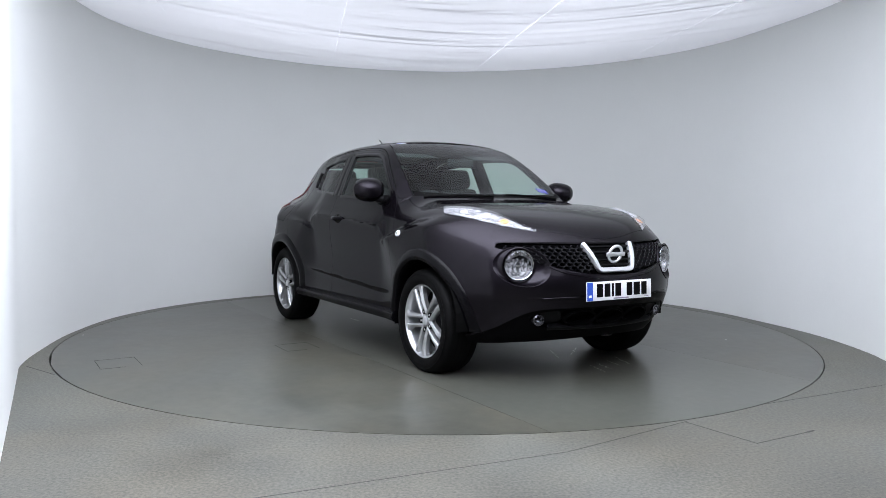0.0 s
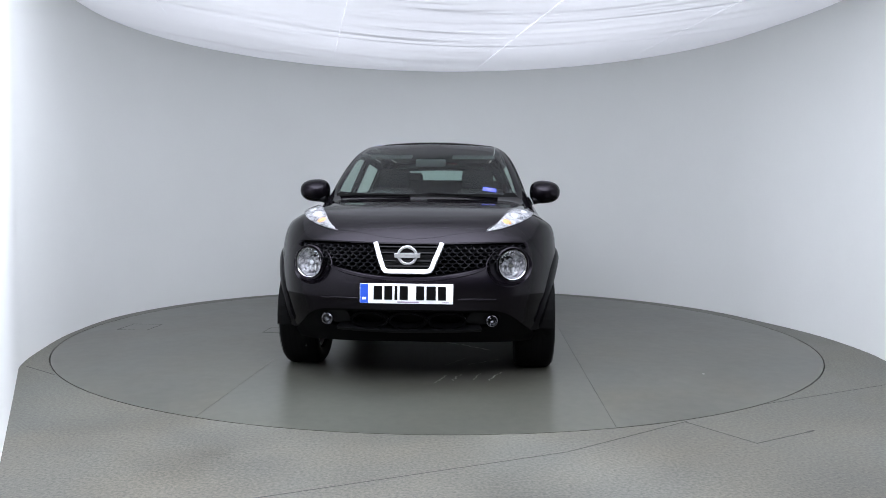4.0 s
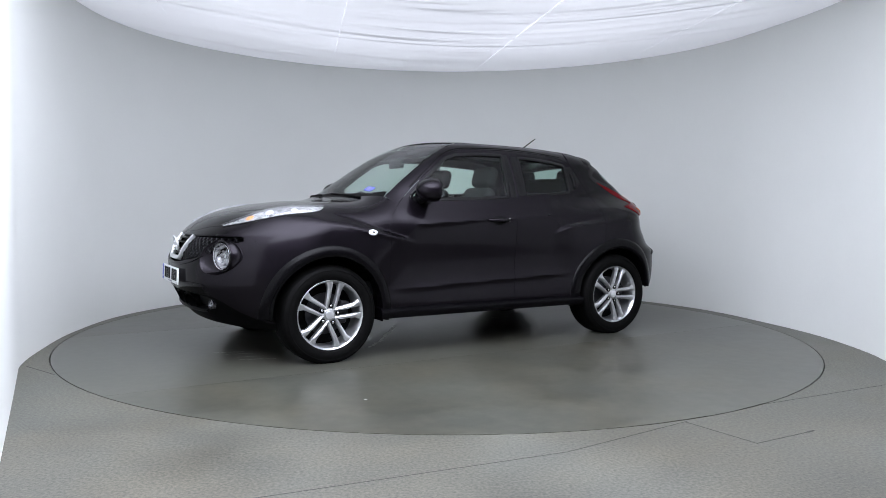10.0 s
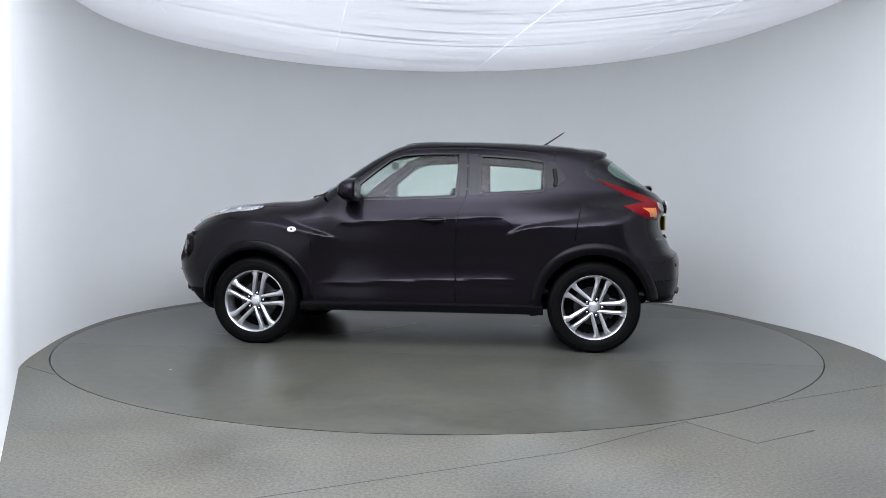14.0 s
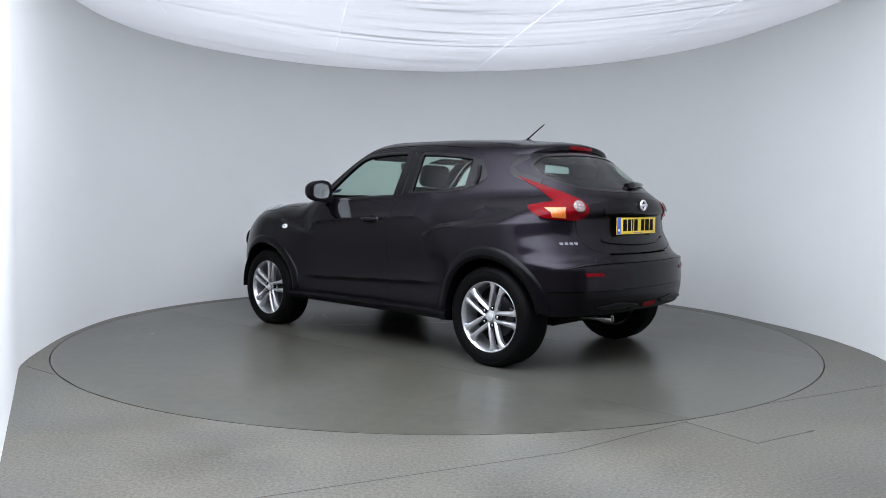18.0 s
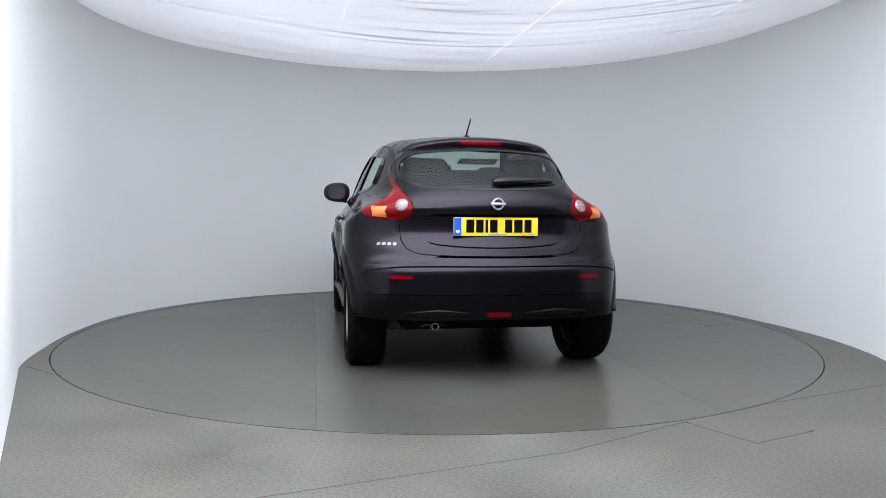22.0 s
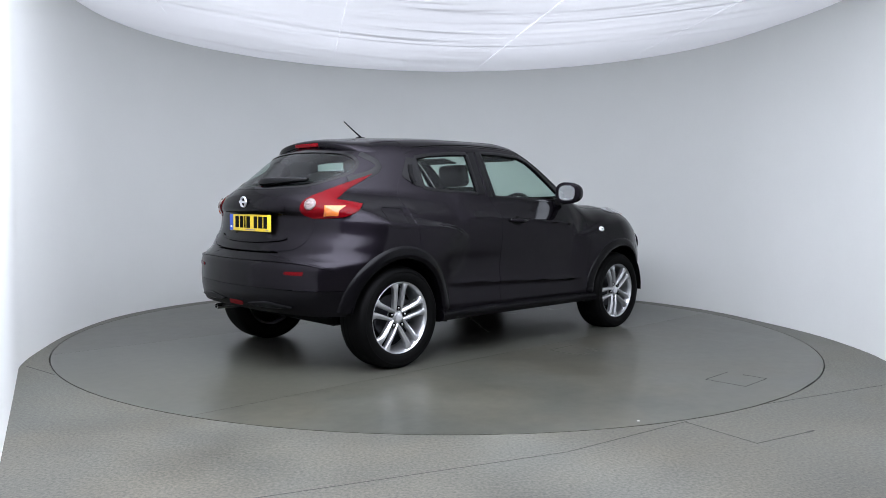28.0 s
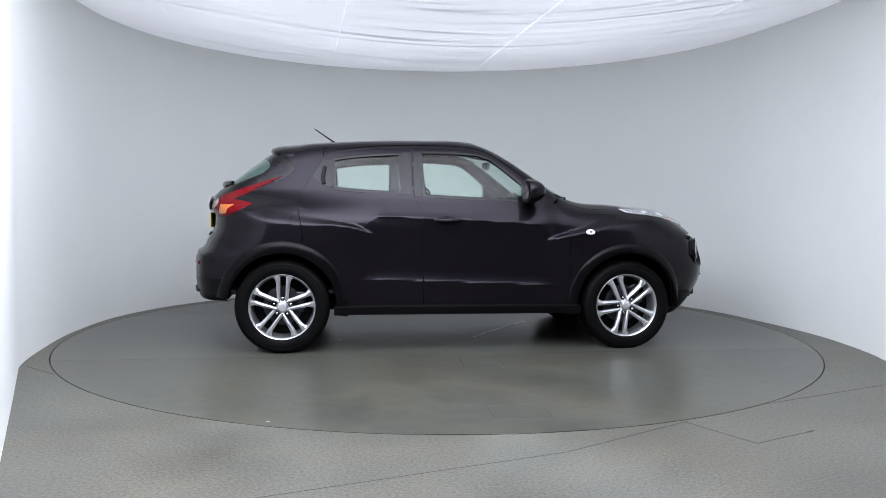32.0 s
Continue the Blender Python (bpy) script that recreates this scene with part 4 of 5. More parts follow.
cups = panel("handle_cup", ring_line(-0.095, 0.945, 0.065, 0.036, 28, "side"), "side", INK, fd[0], off=0.002, thick=0.004, step=0.03, both=True)
cups[1].parent = fd[1]
for s in (1, -1):
    # side repeaters
    c = cast(*rays("side", np.array([0.967]), np.array([0.869])))[0]
    n = normal(c[None])[0]
    rep = lens_cap((c[0], c[1] * s, c[2]), (n[0], n[1] * s, n[2]), 0.034, 0.010, PLATEWHITE, "side_repeater", car, 5, 24, 0.62, "small oval clear side repeater")
    lens_cap((0, 0.006, 0), (0, 1, 0), 0.012, 0.008, LAMPGREY, "bulb", rep, 4, 14)

# roof, windscreen, cant rails
roof_half = loop(on("top", [(0.165, 0.0), (0.150, 0.22), (0.105, 0.40), (0.060, 0.500)]), on("top", [(0.060, 0.500), (-0.5, 0.505), (-0.95, 0.485), (-1.22, 0.455)]), on("top", [(-1.22, 0.455), (-1.25, 0.2), (-1.255, 0.0)]))
panel("roof", mirrored(roof_half), "top", PAINT, car)
SCREEN_SIDE = on("top", [(0.775, 0.665), (0.60, 0.628), (0.40, 0.582), (0.20, 0.533), (0.075, 0.500)])
screen_half = loop(on("top", COWL), SCREEN_SIDE, on("top", [(0.075, 0.497), (0.118, 0.40), (0.160, 0.22), (0.175, 0.0)]))
panel("windscreen", mirrored(screen_half), "top", SCREEN, car, "tinted laminated windscreen", thick=0.0, gap=0.001, step=0.05)
strip(on("top", [(0.935, 0.0), (0.925, 0.2), (0.880, 0.42), (0.815, 0.58), (0.765, 0.655)])[::-1], 0.055, INK, "screen_border", 0.001, depth=0.003)
strip(flip(on("top", [(0.935, 0.0), (0.925, 0.2), (0.880, 0.42), (0.815, 0.58), (0.765, 0.655)])), 0.055, INK, "screen_border", 0.001, depth=0.003)
strip(np.concatenate([flip(on("top", [(0.105, 0.47), (0.150, 0.38), (0.190, 0.22), (0.205, 0.0)]))[:-1], on("top", [(0.205, 0.0), (0.190, 0.22), (0.150, 0.38), (0.105, 0.47)])]), 0.045, INK, "screen_border", 0.001, depth=0.003)
rail = loop(DOOR_PILLAR, REAR_TOP, on("top", [(-0.985, 0.482), (-0.5, 0.508), (0.060, 0.503)]), SCREEN_SIDE[::-1])
panel("cant_rail", rail, "roll", PAINT, car, both=True)
for s in (1, -1):
    gut = on("side", [(0.60, 1.185), (0.42, 1.330), (0.27, 1.438), (0.14, 1.487), (-0.05, 1.502), (-0.32, 1.506), (-0.60, 1.493), (-0.9, 1.462)])
    strip(gut if s == 1 else flip(gut), 0.008, INK, "roof_gutter", 0.001)

# rear quarters, lamps, tailgate
LAMP_TIP = on("side", [(-1.280, 1.260), (-1.282, 1.255)])[:1]
LAMP_INNER = loop(LAMP_TIP, on("side", [(-1.32, 1.250), (-1.40, 1.226), (-1.50, 1.192), (-1.60, 1.156)]), on("rear", [(0.530, 1.110), (0.503, 1.070), (0.500, 1.020), (0.520, 0.985), (0.575, 0.966)]))
LAMP_OUTER = loop(LAMP_TIP, on("side", [(-1.335, 1.228), (-1.436, 1.180), (-1.54, 1.128), (-1.622, 1.090)]), on("side", [(-1.622, 1.090), (-1.55, 1.077), (-1.472, 1.062)], False), on("side", [(-1.472, 1.062), (-1.55, 1.018), (-1.625, 0.979)]),
                  on("tail", [(0.745, 0.970), (0.66, 0.966), (0.575, 0.966)]))
tail_lamp = loop(LAMP_INNER, LAMP_OUTER[::-1])
GATE_SIDE = on("side", [(-1.245, 1.275), (-1.232, 1.34), (-1.225, 1.405)])
GATE_LOW = on("rear", [(0.575, 0.966), (0.576, 0.90), (0.560, 0.825), (0.49, 0.772), (0.316, 0.756), (0.0, 0.752)])
gate_half = loop(GATE_LOW[::-1], LAMP_INNER[::-1], GATE_SIDE, on("top", [(-1.285, 0.42), (-1.345, 0.25), (-1.36, 0.0)]))
RGLASS = [(0.0, 1.160), (0.20, 1.162), (0.40, 1.172), (0.490, 1.200), (0.545, 1.250), (0.548, 1.300), (0.515, 1.358), (0.42, 1.398), (0.20, 1.416), (0.0, 1.421)]
rear_glass = mirrored(on("rear", RGLASS))
gate = panel("tailgate", mirrored(gate_half), "tail", PAINT, car, holes=(rear_glass,), gap=0.0035)[0]
panel("rear_window", rear_glass, "rear", REARGLASS, gate, "tinted rear window", off=-0.003, thick=0.0, gap=-0.002, step=0.05)
ring = np.concatenate([rear_glass, rear_glass[:1]])
strip(ring, 0.026, GLOSSBLACK, "window_border", 0.001, gate, "black printed glass border", depth=0.004)
for s in (1, -1):
    side = on("rear", [(0.568, 1.215), (0.588, 1.262), (0.580, 1.315), (0.548, 1.365), (0.500, 1.398)])
    strip(side if s == 1 else flip(side), 0.050, GLOSSBLACK, "window_border", 0.002, gate, "black printed glass border", depth=0.004)
BUMP_TOP = loop(on("rear", [(0.0, 0.744), (0.30, 0.746), (0.48, 0.752), (0.56, 0.742), (0.64, 0.722)]), on("tail", [(0.72, 0.702), (0.80, 0.672), (0.865, 0.615), (0.896, 0.567)]))
quarter = loop(REAR_EDGE[::-1], on("top", [(-0.985, 0.485), (-1.10, 0.475), (-1.22, 0.458)]), GATE_SIDE[::-1], LAMP_OUTER, GATE_LOW[:-16], BUMP_TOP[::-1][:-14],
               on("side", arc(-AXLE, WHEEL_Z, ARCH, 145, 70, 18), False))
panel("rear_quarter", quarter, "tail", PAINT, car, both=True, step=0.018)
lamps = panel("tail_lamp", tail_lamp, "tail", REDLENS, car, "red boomerang-shaped tail lamp", off=0.006, thick=0.03, step=0.02, both=True)
for s, ob in zip((1, -1), lamps):
    c = cast(*rays("rear", np.array([0.562]), np.array([1.055])))[0]
    n = normal(c[None])[0]
    c = c + n * 0.006
    lens_cap((c[0], c[1] * s, c[2]), (n[0], n[1] * s, n[2]), 0.042, 0.014, WHITELENS, "reversing_lens", ob, 5, 28, label="round clear reversing lens")
    ind = on("rear", [(0.645, 1.046), (0.735, 1.044), (0.728, 0.988), (0.645, 0.984)], False)
    am = panel("indicator_lens", ind, "rear", AMBER, ob, "amber indicator lens", off=0.012, thick=0.010, step=0.02)[0]
    if s == -1:
        for v in am.data.vertices:
            v.co.y *= -1
        am.data.flip_normals()
# grip moulding above the plate, badge, lower ledge
grip = mirrored(on("rear", [(0.0, 1.012), (0.25, 1.010), (0.385, 1.012), (0.378, 1.046), (0.325, 1.084), (0.22, 1.103), (0.0, 1.111)]))
panel("tailgate_grip", grip, "rear", PAINT, gate, off=0.014, thick=0.025)
# black strip stands in for the shadow below the grip
strip(on("rear", [(-0.385, 1.003), (0.0, 0.997), (0.385, 1.003)]), 0.012, INK, "grip_shadow_strip", 0.001, gate)
strip(on("rear", [(-0.405, 0.840), (-0.36, 0.826), (-0.2, 0.812), (0.0, 0.807), (0.2, 0.812), (0.36, 0.826), (0.405, 0.840)]), 0.016, PAINT, "tailgate_crease", 0.010, gate)
badge(-1.897, 1.068, 0, 0.037, -1)
# lettering as plain bars
for k, w in enumerate((0.030, 0.030, 0.030, 0.030)):
    c = cast(*rays("rear", np.array([0.700 - 0.031 * k]), np.array([0.822])))[0]
    n = normal(c[None])[0]
    part("model_mark", box(0.026, 0.003, 0.022, 0.002, 1), LAMPGREY, car, "plain chrome bar", True, Matrix.Translation(c) @ Vector(n).to_track_quat("Y", "Z").to_matrix().to_4x4())

# rear bumper
rear_bumper_half = loop(BUMP_TOP, on("side", arc(-AXLE, WHEEL_Z, ARCH, 145, 153, 4), False), on("tail", [(0.882, 0.520), (0.80, 0.527), (0.6, 0.527), (0.0, 0.525)]))
lower_half = loop(on("tail", [(0.0, 0.525), (0.6, 0.527), (0.80, 0.527), (0.882, 0.520)]), on("side", arc(-AXLE, WHEEL_Z, ARCH, 153, 174, 8), False), on("tail", [(0.85, 0.372), (0.72, 0.368), (0.55, 0.368), (0.3, 0.370), (0.0, 0.372)]))
panel("lower_rear_bumper", mirrored(lower_half), "tail", ARCHPAINT, car, "satin black lower bumper", off=-0.002)
bumper = panel("rear_bumper", mirrored(rear_bumper_half), "tail", PAINT, car)[0]
for s in (1, -1):
    rf = on("rear", [(0.655, 0.645), (0.525, 0.643), (0.505, 0.632), (0.515, 0.618), (0.645, 0.618)], False)
    r = panel("rear_reflector", rf, "rear", REDLENS, bumper, "red rear reflector", off=0.005, thick=0.01, step=0.05)[0]
    if s == -1:
        for v in r.data.vertices:
            v.co.y *= -1
        r.data.flip_normals()
    lip = on("rear", [(0.16, 0.417), (0.35, 0.423), (0.56, 0.418)])
    strip(lip if s == 1 else flip(lip), np.interp(np.linspace(0, 1, len(lip)), [0, 0.5, 1], [0.01, 0.04, 0.01]), TRIM, "diffuser_lip", 0.014, bumper)
edge = on("tail", [(0.0, 0.700), (0.35, 0.700), (0.55, 0.694), (0.68, 0.676), (0.76, 0.650)])
strip(np.concatenate([flip(edge)[::-1][:-1], edge]), np.interp(np.linspace(-1, 1, 2 * len(edge) - 1), [-1, -0.85, 0.85, 1], [0.006, 0.018, 0.018, 0.006]), PAINT, "bumper_edge", 0.007, bumper)
fl = mirrored(on("rear", [(0.0, 0.425), (0.08, 0.423), (0.075, 0.395), (0.0, 0.393)], False))
panel("rear_fog_lamp", fl, "rear", REDLENS, bumper, "red rear fog lamp", off=0.006, thick=0.02, step=0.05)
pipe = part("exhaust_pipe", lathe([(0.018, 0.0), (0.021, 0.0), (0.021, 0.30), (0.018, 0.30)], 24, True), CHROME, car, "chrome exhaust tail pipe", True, pose(-1.90, 0.377, 0.335, 0, 0, -90))
for k in (1, -1):
    part("exhaust_bracket", tube([(0.018 * k, 0.05, 0.0), (0.045 * k, 0.05, 0.008), (0.075 * k, 0.05, -0.006)], lambda t: 0.006 - 0.004 * t, 6), DARKMETAL, pipe, "", True)

# spoiler over the rear window with the high brake lamp
def spoiler_mesh():
    verts, faces = [], []
    n = 40
    prof = 9
    tops = cast(*rays("top", np.full(n + 1, -1.20), np.linspace(-0.53, 0.53, n + 1)))[:, 2]
    for i in range(n + 1):
        y = -0.53 + 1.06 * i / n
        bow = max(0.0, 1 - (abs(y) / 0.53) ** 3.0)
        x0 = -1.20
        z0 = float(tops[i])
        xt = -1.245 - 0.150 * bow ** 0.6
        zt = z0 - 0.030 - 0.012 * (1 - bow)
        pts = [(x0, z0 + 0.002), (x0 * 0.6 + xt * 0.4, z0 * 0.6 + zt * 0.4 + 0.010), (x0 * 0.25 + xt * 0.75, z0 * 0.25 + zt * 0.75 + 0.010), (xt, zt + 0.002), (xt - 0.006, zt - 0.012), (xt + 0.002, zt - 0.034), (xt + 0.03, zt - 0.040),
               (xt + 0.06, zt - 0.045), (x0, z0 - 0.06)]
        verts += [(a, y, b) for a, b in pts]
    for i in range(n):
        for k in range(prof - 1):
            faces.append((i * prof + k, (i + 1) * prof + k, (i + 1) * prof + k + 1, i * prof + k + 1))
    faces += [tuple(range(prof)), tuple(n * prof + k for k in reversed(range(prof)))]
    ob = mesh_object("roof_spoiler", verts, faces, PAINT, car, "body-coloured roof spoiler")
    bm = bmesh.new()
    bm.from_mesh(ob.data)
    bmesh.ops.recalc_face_normals(bm, faces=bm.faces[:])
    bm.to_mesh(ob.data)
    bm.free()
    ob.data.polygons.foreach_set("use_smooth", [True] * len(ob.data.polygons))
    ob.data.set_sharp_from_angle(angle=radians(50))
    part("brake_light", box(0.03, 0.28, 0.030, 0.008, 2), REDLENS, ob, "red high-level brake light", True, pose(-1.388, 0, 1.468))
    return ob


spoiler_mesh()
# aerial
part("aerial_base", box(0.075, 0.036, 0.022, 0.009, 2), TRIM, car, "black roof aerial foot", True, pose(-0.915, 0, 1.550))
part("aerial", tube([(-0.90, 0, 1.553), (-0.935, 0, 1.574), (-1.070, 0, 1.664)], lambda t: 0.008 - 0.004 * t, 8), TRIM, car, "short black roof aerial", True)
# rear wiper
wb = cast(*rays("rear", np.array([-0.02]), np.array([1.150])))[0]
wp = []
for t in np.linspace(0, 1, 11):
    c = cast(*rays("rear", np.array([0.0 - 0.40 * t]), np.array([1.200 + 0.016 * t])))[0]
    wp.append((c[0] - 0.018, c[1], c[2]))
part("rear_wiper_arm", tube(wp, lambda t: 0.036 * (1 - 0.66 * t) * min(1, 0.55 + 4 * t), 10), GLOSSBLACK, car, "black rear wiper arm", True)
part("rear_wiper_blade", tube([(x + 0.008, y - 0.03, z - 0.022) for x, y, z in wp], 0.007, 6), TRIM, car, "", True)
# fuel flap outline
ff = on("side", [(-1.215, 1.035), (-1.355, 1.040), (-1.372, 1.025), (-1.378, 0.93), (-1.362, 0.912), (-1.225, 0.906), (-1.205, 0.92), (-1.203, 1.02), (-1.215, 1.035)], False)
strip(flip(ff), 0.004, INK, "fuel_flap_joint", 0.001)

# wheel arch mouldings and sills


def arch_moulding(cx, outer, a0, a1):
    verts, faces = [], []
    n = 56
    prof = [(0.378, -0.10), (0.378, 0.006), (0.384, 0.014), (0.41, 0.018), (0.44, 0.012), (outer, 0.003), (outer + 0.004, -0.008)]
    a = np.radians(np.linspace(a0, a1, n + 1))[:, None]
    rs = np.array([r for r, _ in prof])[None]
    xs, zs = (cx + rs * np.cos(a)).ravel(), (WHEEL_Z + rs * np.sin(a)).ravel()
    ys = cast(*rays("side", xs, np.maximum(zs, 0.24)))[:, 1]
    ys = np.maximum(ys, 0.6) + np.tile([o for _, o in prof], n + 1)
    verts = list(zip(xs, ys, zs))
    m = len(prof)
    for i in range(n):
        for k in range(m - 1):
            faces.append((i * m + k, i * m + k + 1, (i + 1) * m + k + 1, (i + 1) * m + k))
    for s in (1, -1):
        ob = mesh_object("arch_moulding", [(x, y * s, z) for x, y, z in verts], faces if s == -1 else [f[::-1] for f in faces], ARCHPAINT, car, "satin black wheel arch moulding")
        bm = bmesh.new()
        bm.from_mesh(ob.data)
        bmesh.ops.recalc_face_normals(bm, faces=bm.faces[:])
        bm.to_mesh(ob.data)
        bm.free()
        ob.data.polygons.foreach_set("use_smooth", [True] * len(ob.data.polygons))
        # dark liner inside the arch
        bmw = bmesh.new()
        rows = []
        for k in range(25):
            a = math.radians(a0 + (a1 + 2 - a0) * k / 24)
            rows.append([bmw.verts.new((cx + 0.395 * math.cos(a), s * yy, WHEEL_Z + 0.395 * math.sin(a))) for yy in (0.86, 0.45)])
        for p, q in zip(rows, rows[1:]):
            bmw.faces.new((p[0], p[1], q[1], q[0]))
        bmw.faces.new([r[1] for r in rows])
        part("wheel_liner", bmw, INK, car)


arch_moulding(AXLE, 0.452, -4, 190)
arch_moulding(-AXLE, 0.462, -10, 172)
for s in (1, -1):
    prof = [(0.80, 0.345), (0.850, 0.340), (0.872, 0.325), (0.876, 0.300), (0.862, 0.272), (0.82, 0.262), (0.70, 0.262), (0.70, 0.345)]
    bm = bmesh.new()
    rows = []
    for x in np.linspace(-0.90, 0.90, 25):
        edge = max(0.0, abs(x) - 0.75) / 0.15
        rows.append([bm.verts.new((x, s * (y + 0.02 * edge), z)) for y, z in prof])
    for a, b in zip(rows, rows[1:]):
        for k in range(len(prof)):
            bm.faces.new((a[k], a[(k + 1) % len(prof)], b[(k + 1) % len(prof)], b[k]))
    bm.faces.new(rows[0]), bm.faces.new(rows[-1][::-1])
    bmesh.ops.recalc_face_normals(bm, faces=bm.faces[:])
    part("sill", bm, ARCHPAINT, car, "satin black sill moulding", True)

# underside
part("underbody", box(3.36, 1.10, 0.15, 0.05, 2), INK, car, "dark underbody", m=pose(0.10, 0, 0.335))
part("floor_pan", box(1.62, 1.50, 0.08, 0.03, 2), INK, car, m=pose(0.0, 0, 0.315))
part("rear_silencer", lathe([(0.001, -0.30), (0.085, -0.28), (0.095, -0.2), (0.095, 0.2), (0.085, 0.28), (0.001, 0.30)], 24), INK, car, "dark exhaust silencer", True, pose(-1.62, 0.22, 0.40))
part("rear_axle_beam", box(0.10, 1.30, 0.09, 0.03, 2), DARKMETAL, car, "", True, pose(-AXLE, 0, 0.27))


# ---- wheels ----


def build_wheel():
    """Outer face towards +y, hub at the origin."""
    y0 = 0.855
    wheel = part("wheel", lathe([(0.222, -0.18), (0.222, -0.02), (0.236, 0.006), (0.238, 0.012), (0.232, 0.016), (0.224, 0.010), (0.214, -0.02), (0.206, -0.17)], 64, True), ALLOY, car, "five twin-spoke silver alloy wheel", True)
    tyre = [(0.226, 0.008), (0.240, 0.020), (0.262, 0.030), (0.290, 0.030), (0.315, 0.020), (0.328, 0.002), (0.334, -0.025), (0.334, -0.17), (0.326, -0.195), (0.30, -0.215), (0.26, -0.215), (0.23, -0.195)]
    tyre_ob = part("tyre", lathe(tyre, 72), RUBBER, wheel, "black road tyre", True)
    for y in (-0.045, -0.080, -0.115, -0.150):
        part("tread_groove", lathe([(0.3346, y - 0.005), (0.3349, y), (0.3346, y + 0.005)], 60), INK, tyre_ob)
    bm = bmesh.new()
    for k in range(96):
        a = 2 * math.pi * k / 96
        for y0, y1 in ((-0.022, -0.002), (-0.168, -0.190)):
            c, d = math.cos(a), math.sin(a)
            e, g = math.cos(a + 0.016), math.sin(a + 0.016)
            r0, r1 = 0.3352, 0.3302
            bm.faces.new([bm.verts.new(v) for v in ((r0 * c, y0, r0 * d), (r1 * c, y1, r1 * d), (r1 * e, y1, r1 * g), (r0 * e, y0, r0 * g))])
    tagged(part("tread_sipes", bm, INK, tyre_ob), kind="stuff")
    part("rim_guard", lathe([(0.2405, 0.0205), (0.2455, 0.0255), (0.2505, 0.0265)], 64), RUBBER, tyre_ob, "", True)
    part("sidewall_rib", lathe([(0.296, 0.0300), (0.300, 0.0315), (0.304, 0.0285)], 64), RUBBER, tyre_ob, "", True)
    part("valve", tube([(0.0, -0.01, 0.205), (0.0, 0.004, 0.196)], 0.004, 8), INK, wheel)
    part("brake_disc", lathe([(0.001, -0.09), (0.140, -0.09), (0.140, -0.105), (0.001, -0.105)], 40), DARKMETAL, wheel, "", True)
    part("barrel_back", lathe([(0.214, -0.12), (0.001, -0.13)], 40), INK, wheel)
    part("brake_caliper", box(0.07, 0.05, 0.15, 0.012, 2), DARKMETAL, wheel, m=pose(-0.12, -0.085, 0.03))
    # spokes
    for k in range(5):
        a = radians(90 + 72 * k)
        for s in (1, -1):
            bm = bmesh.new()
            rows = []
            for t in np.linspace(0, 1, 15):
                r = 0.036 + t * 0.188
                near = 0.0165 + 0.0040 * t
                far = 0.038 + 0.016 * t + 0.022 * float(smooth_step(0.74, 1.0, t))
                crown = 0.004 + 0.004 * math.sin(math.pi * t) - 0.010 * (1 - t) ** 2 + 0.004 * t
                mid = near + (far - near) * 0.45
                rows.append([bm.verts.new((s * u, crown + v, r)) for u, v in ((near, -0.036), (near, -0.005), (near + 0.003, -0.001), (mid, 0.0022), (far - 0.007, -0.0025), (far, -0.009), (far, -0.036))])
            for p, q in zip(rows, rows[1:]):
                for i in range(6):
                    bm.faces.new((p[i], p[i + 1], q[i + 1], q[i]))
            bm.faces.new(rows[0]), bm.faces.new(rows[-1])
            bmesh.ops.recalc_face_normals(bm, faces=bm.faces[:])
            part("spoke", bm, ALLOY, wheel, m=pose(0, 0, 0, 0, -90 + math.degrees(a), 0), smooth=True)
        b = a
        part("lug_nut", lathe([(0.009, -0.024), (0.009, -0.006), (0.006, -0.004), (0.001, -0.004)], 8), CHROME, wheel, m=pose(0.060 * math.cos(b), 0.000, 0.060 * math.sin(b)), smooth=True)
        part("lug_hole", lathe([(0.0155, -0.030), (0.0155, -0.0125), (0.0125, -0.0125), (0.0125, -0.022), (0.001, -0.022)], 16), INK, wheel, m=pose(0.060 * math.cos(b), 0.0075, 0.060 * math.sin(b)))
    part("hub", lathe([(0.070, -0.04), (0.066, -0.026), (0.054, -0.021), (0.044, -0.016), (0.036, -0.010), (0.001, -0.010)], 36), ALLOY, wheel, "", True)
    part("centre_cap", lathe([(0.028, -0.006), (0.028, 0.001), (0.022, 0.003), (0.001, 0.003)], 28), SATIN, wheel, "silver centre cap", True)
    return wheel


master = build_wheel()
HUB_Y = 0.848
spots = [(AXLE, HUB_Y, 0, -11), (-AXLE, HUB_Y, 0, -18), (AXLE, -HUB_Y, 180, 24), (-AXLE, -HUB_Y, 180, -2)]
for i, (x, y, turn, spin) in enumerate(spots):
    m = pose(x, y, WHEEL_Z - (0.012 if x > 0 else 0.005), 0, 0, turn) @ pose(0, 0, 0, 0, spin, 0)
    if i == 0:
        master.matrix_basis = m
    else:
        copy_thing(master, m)

# ---- mirrors, plates, cabin ----


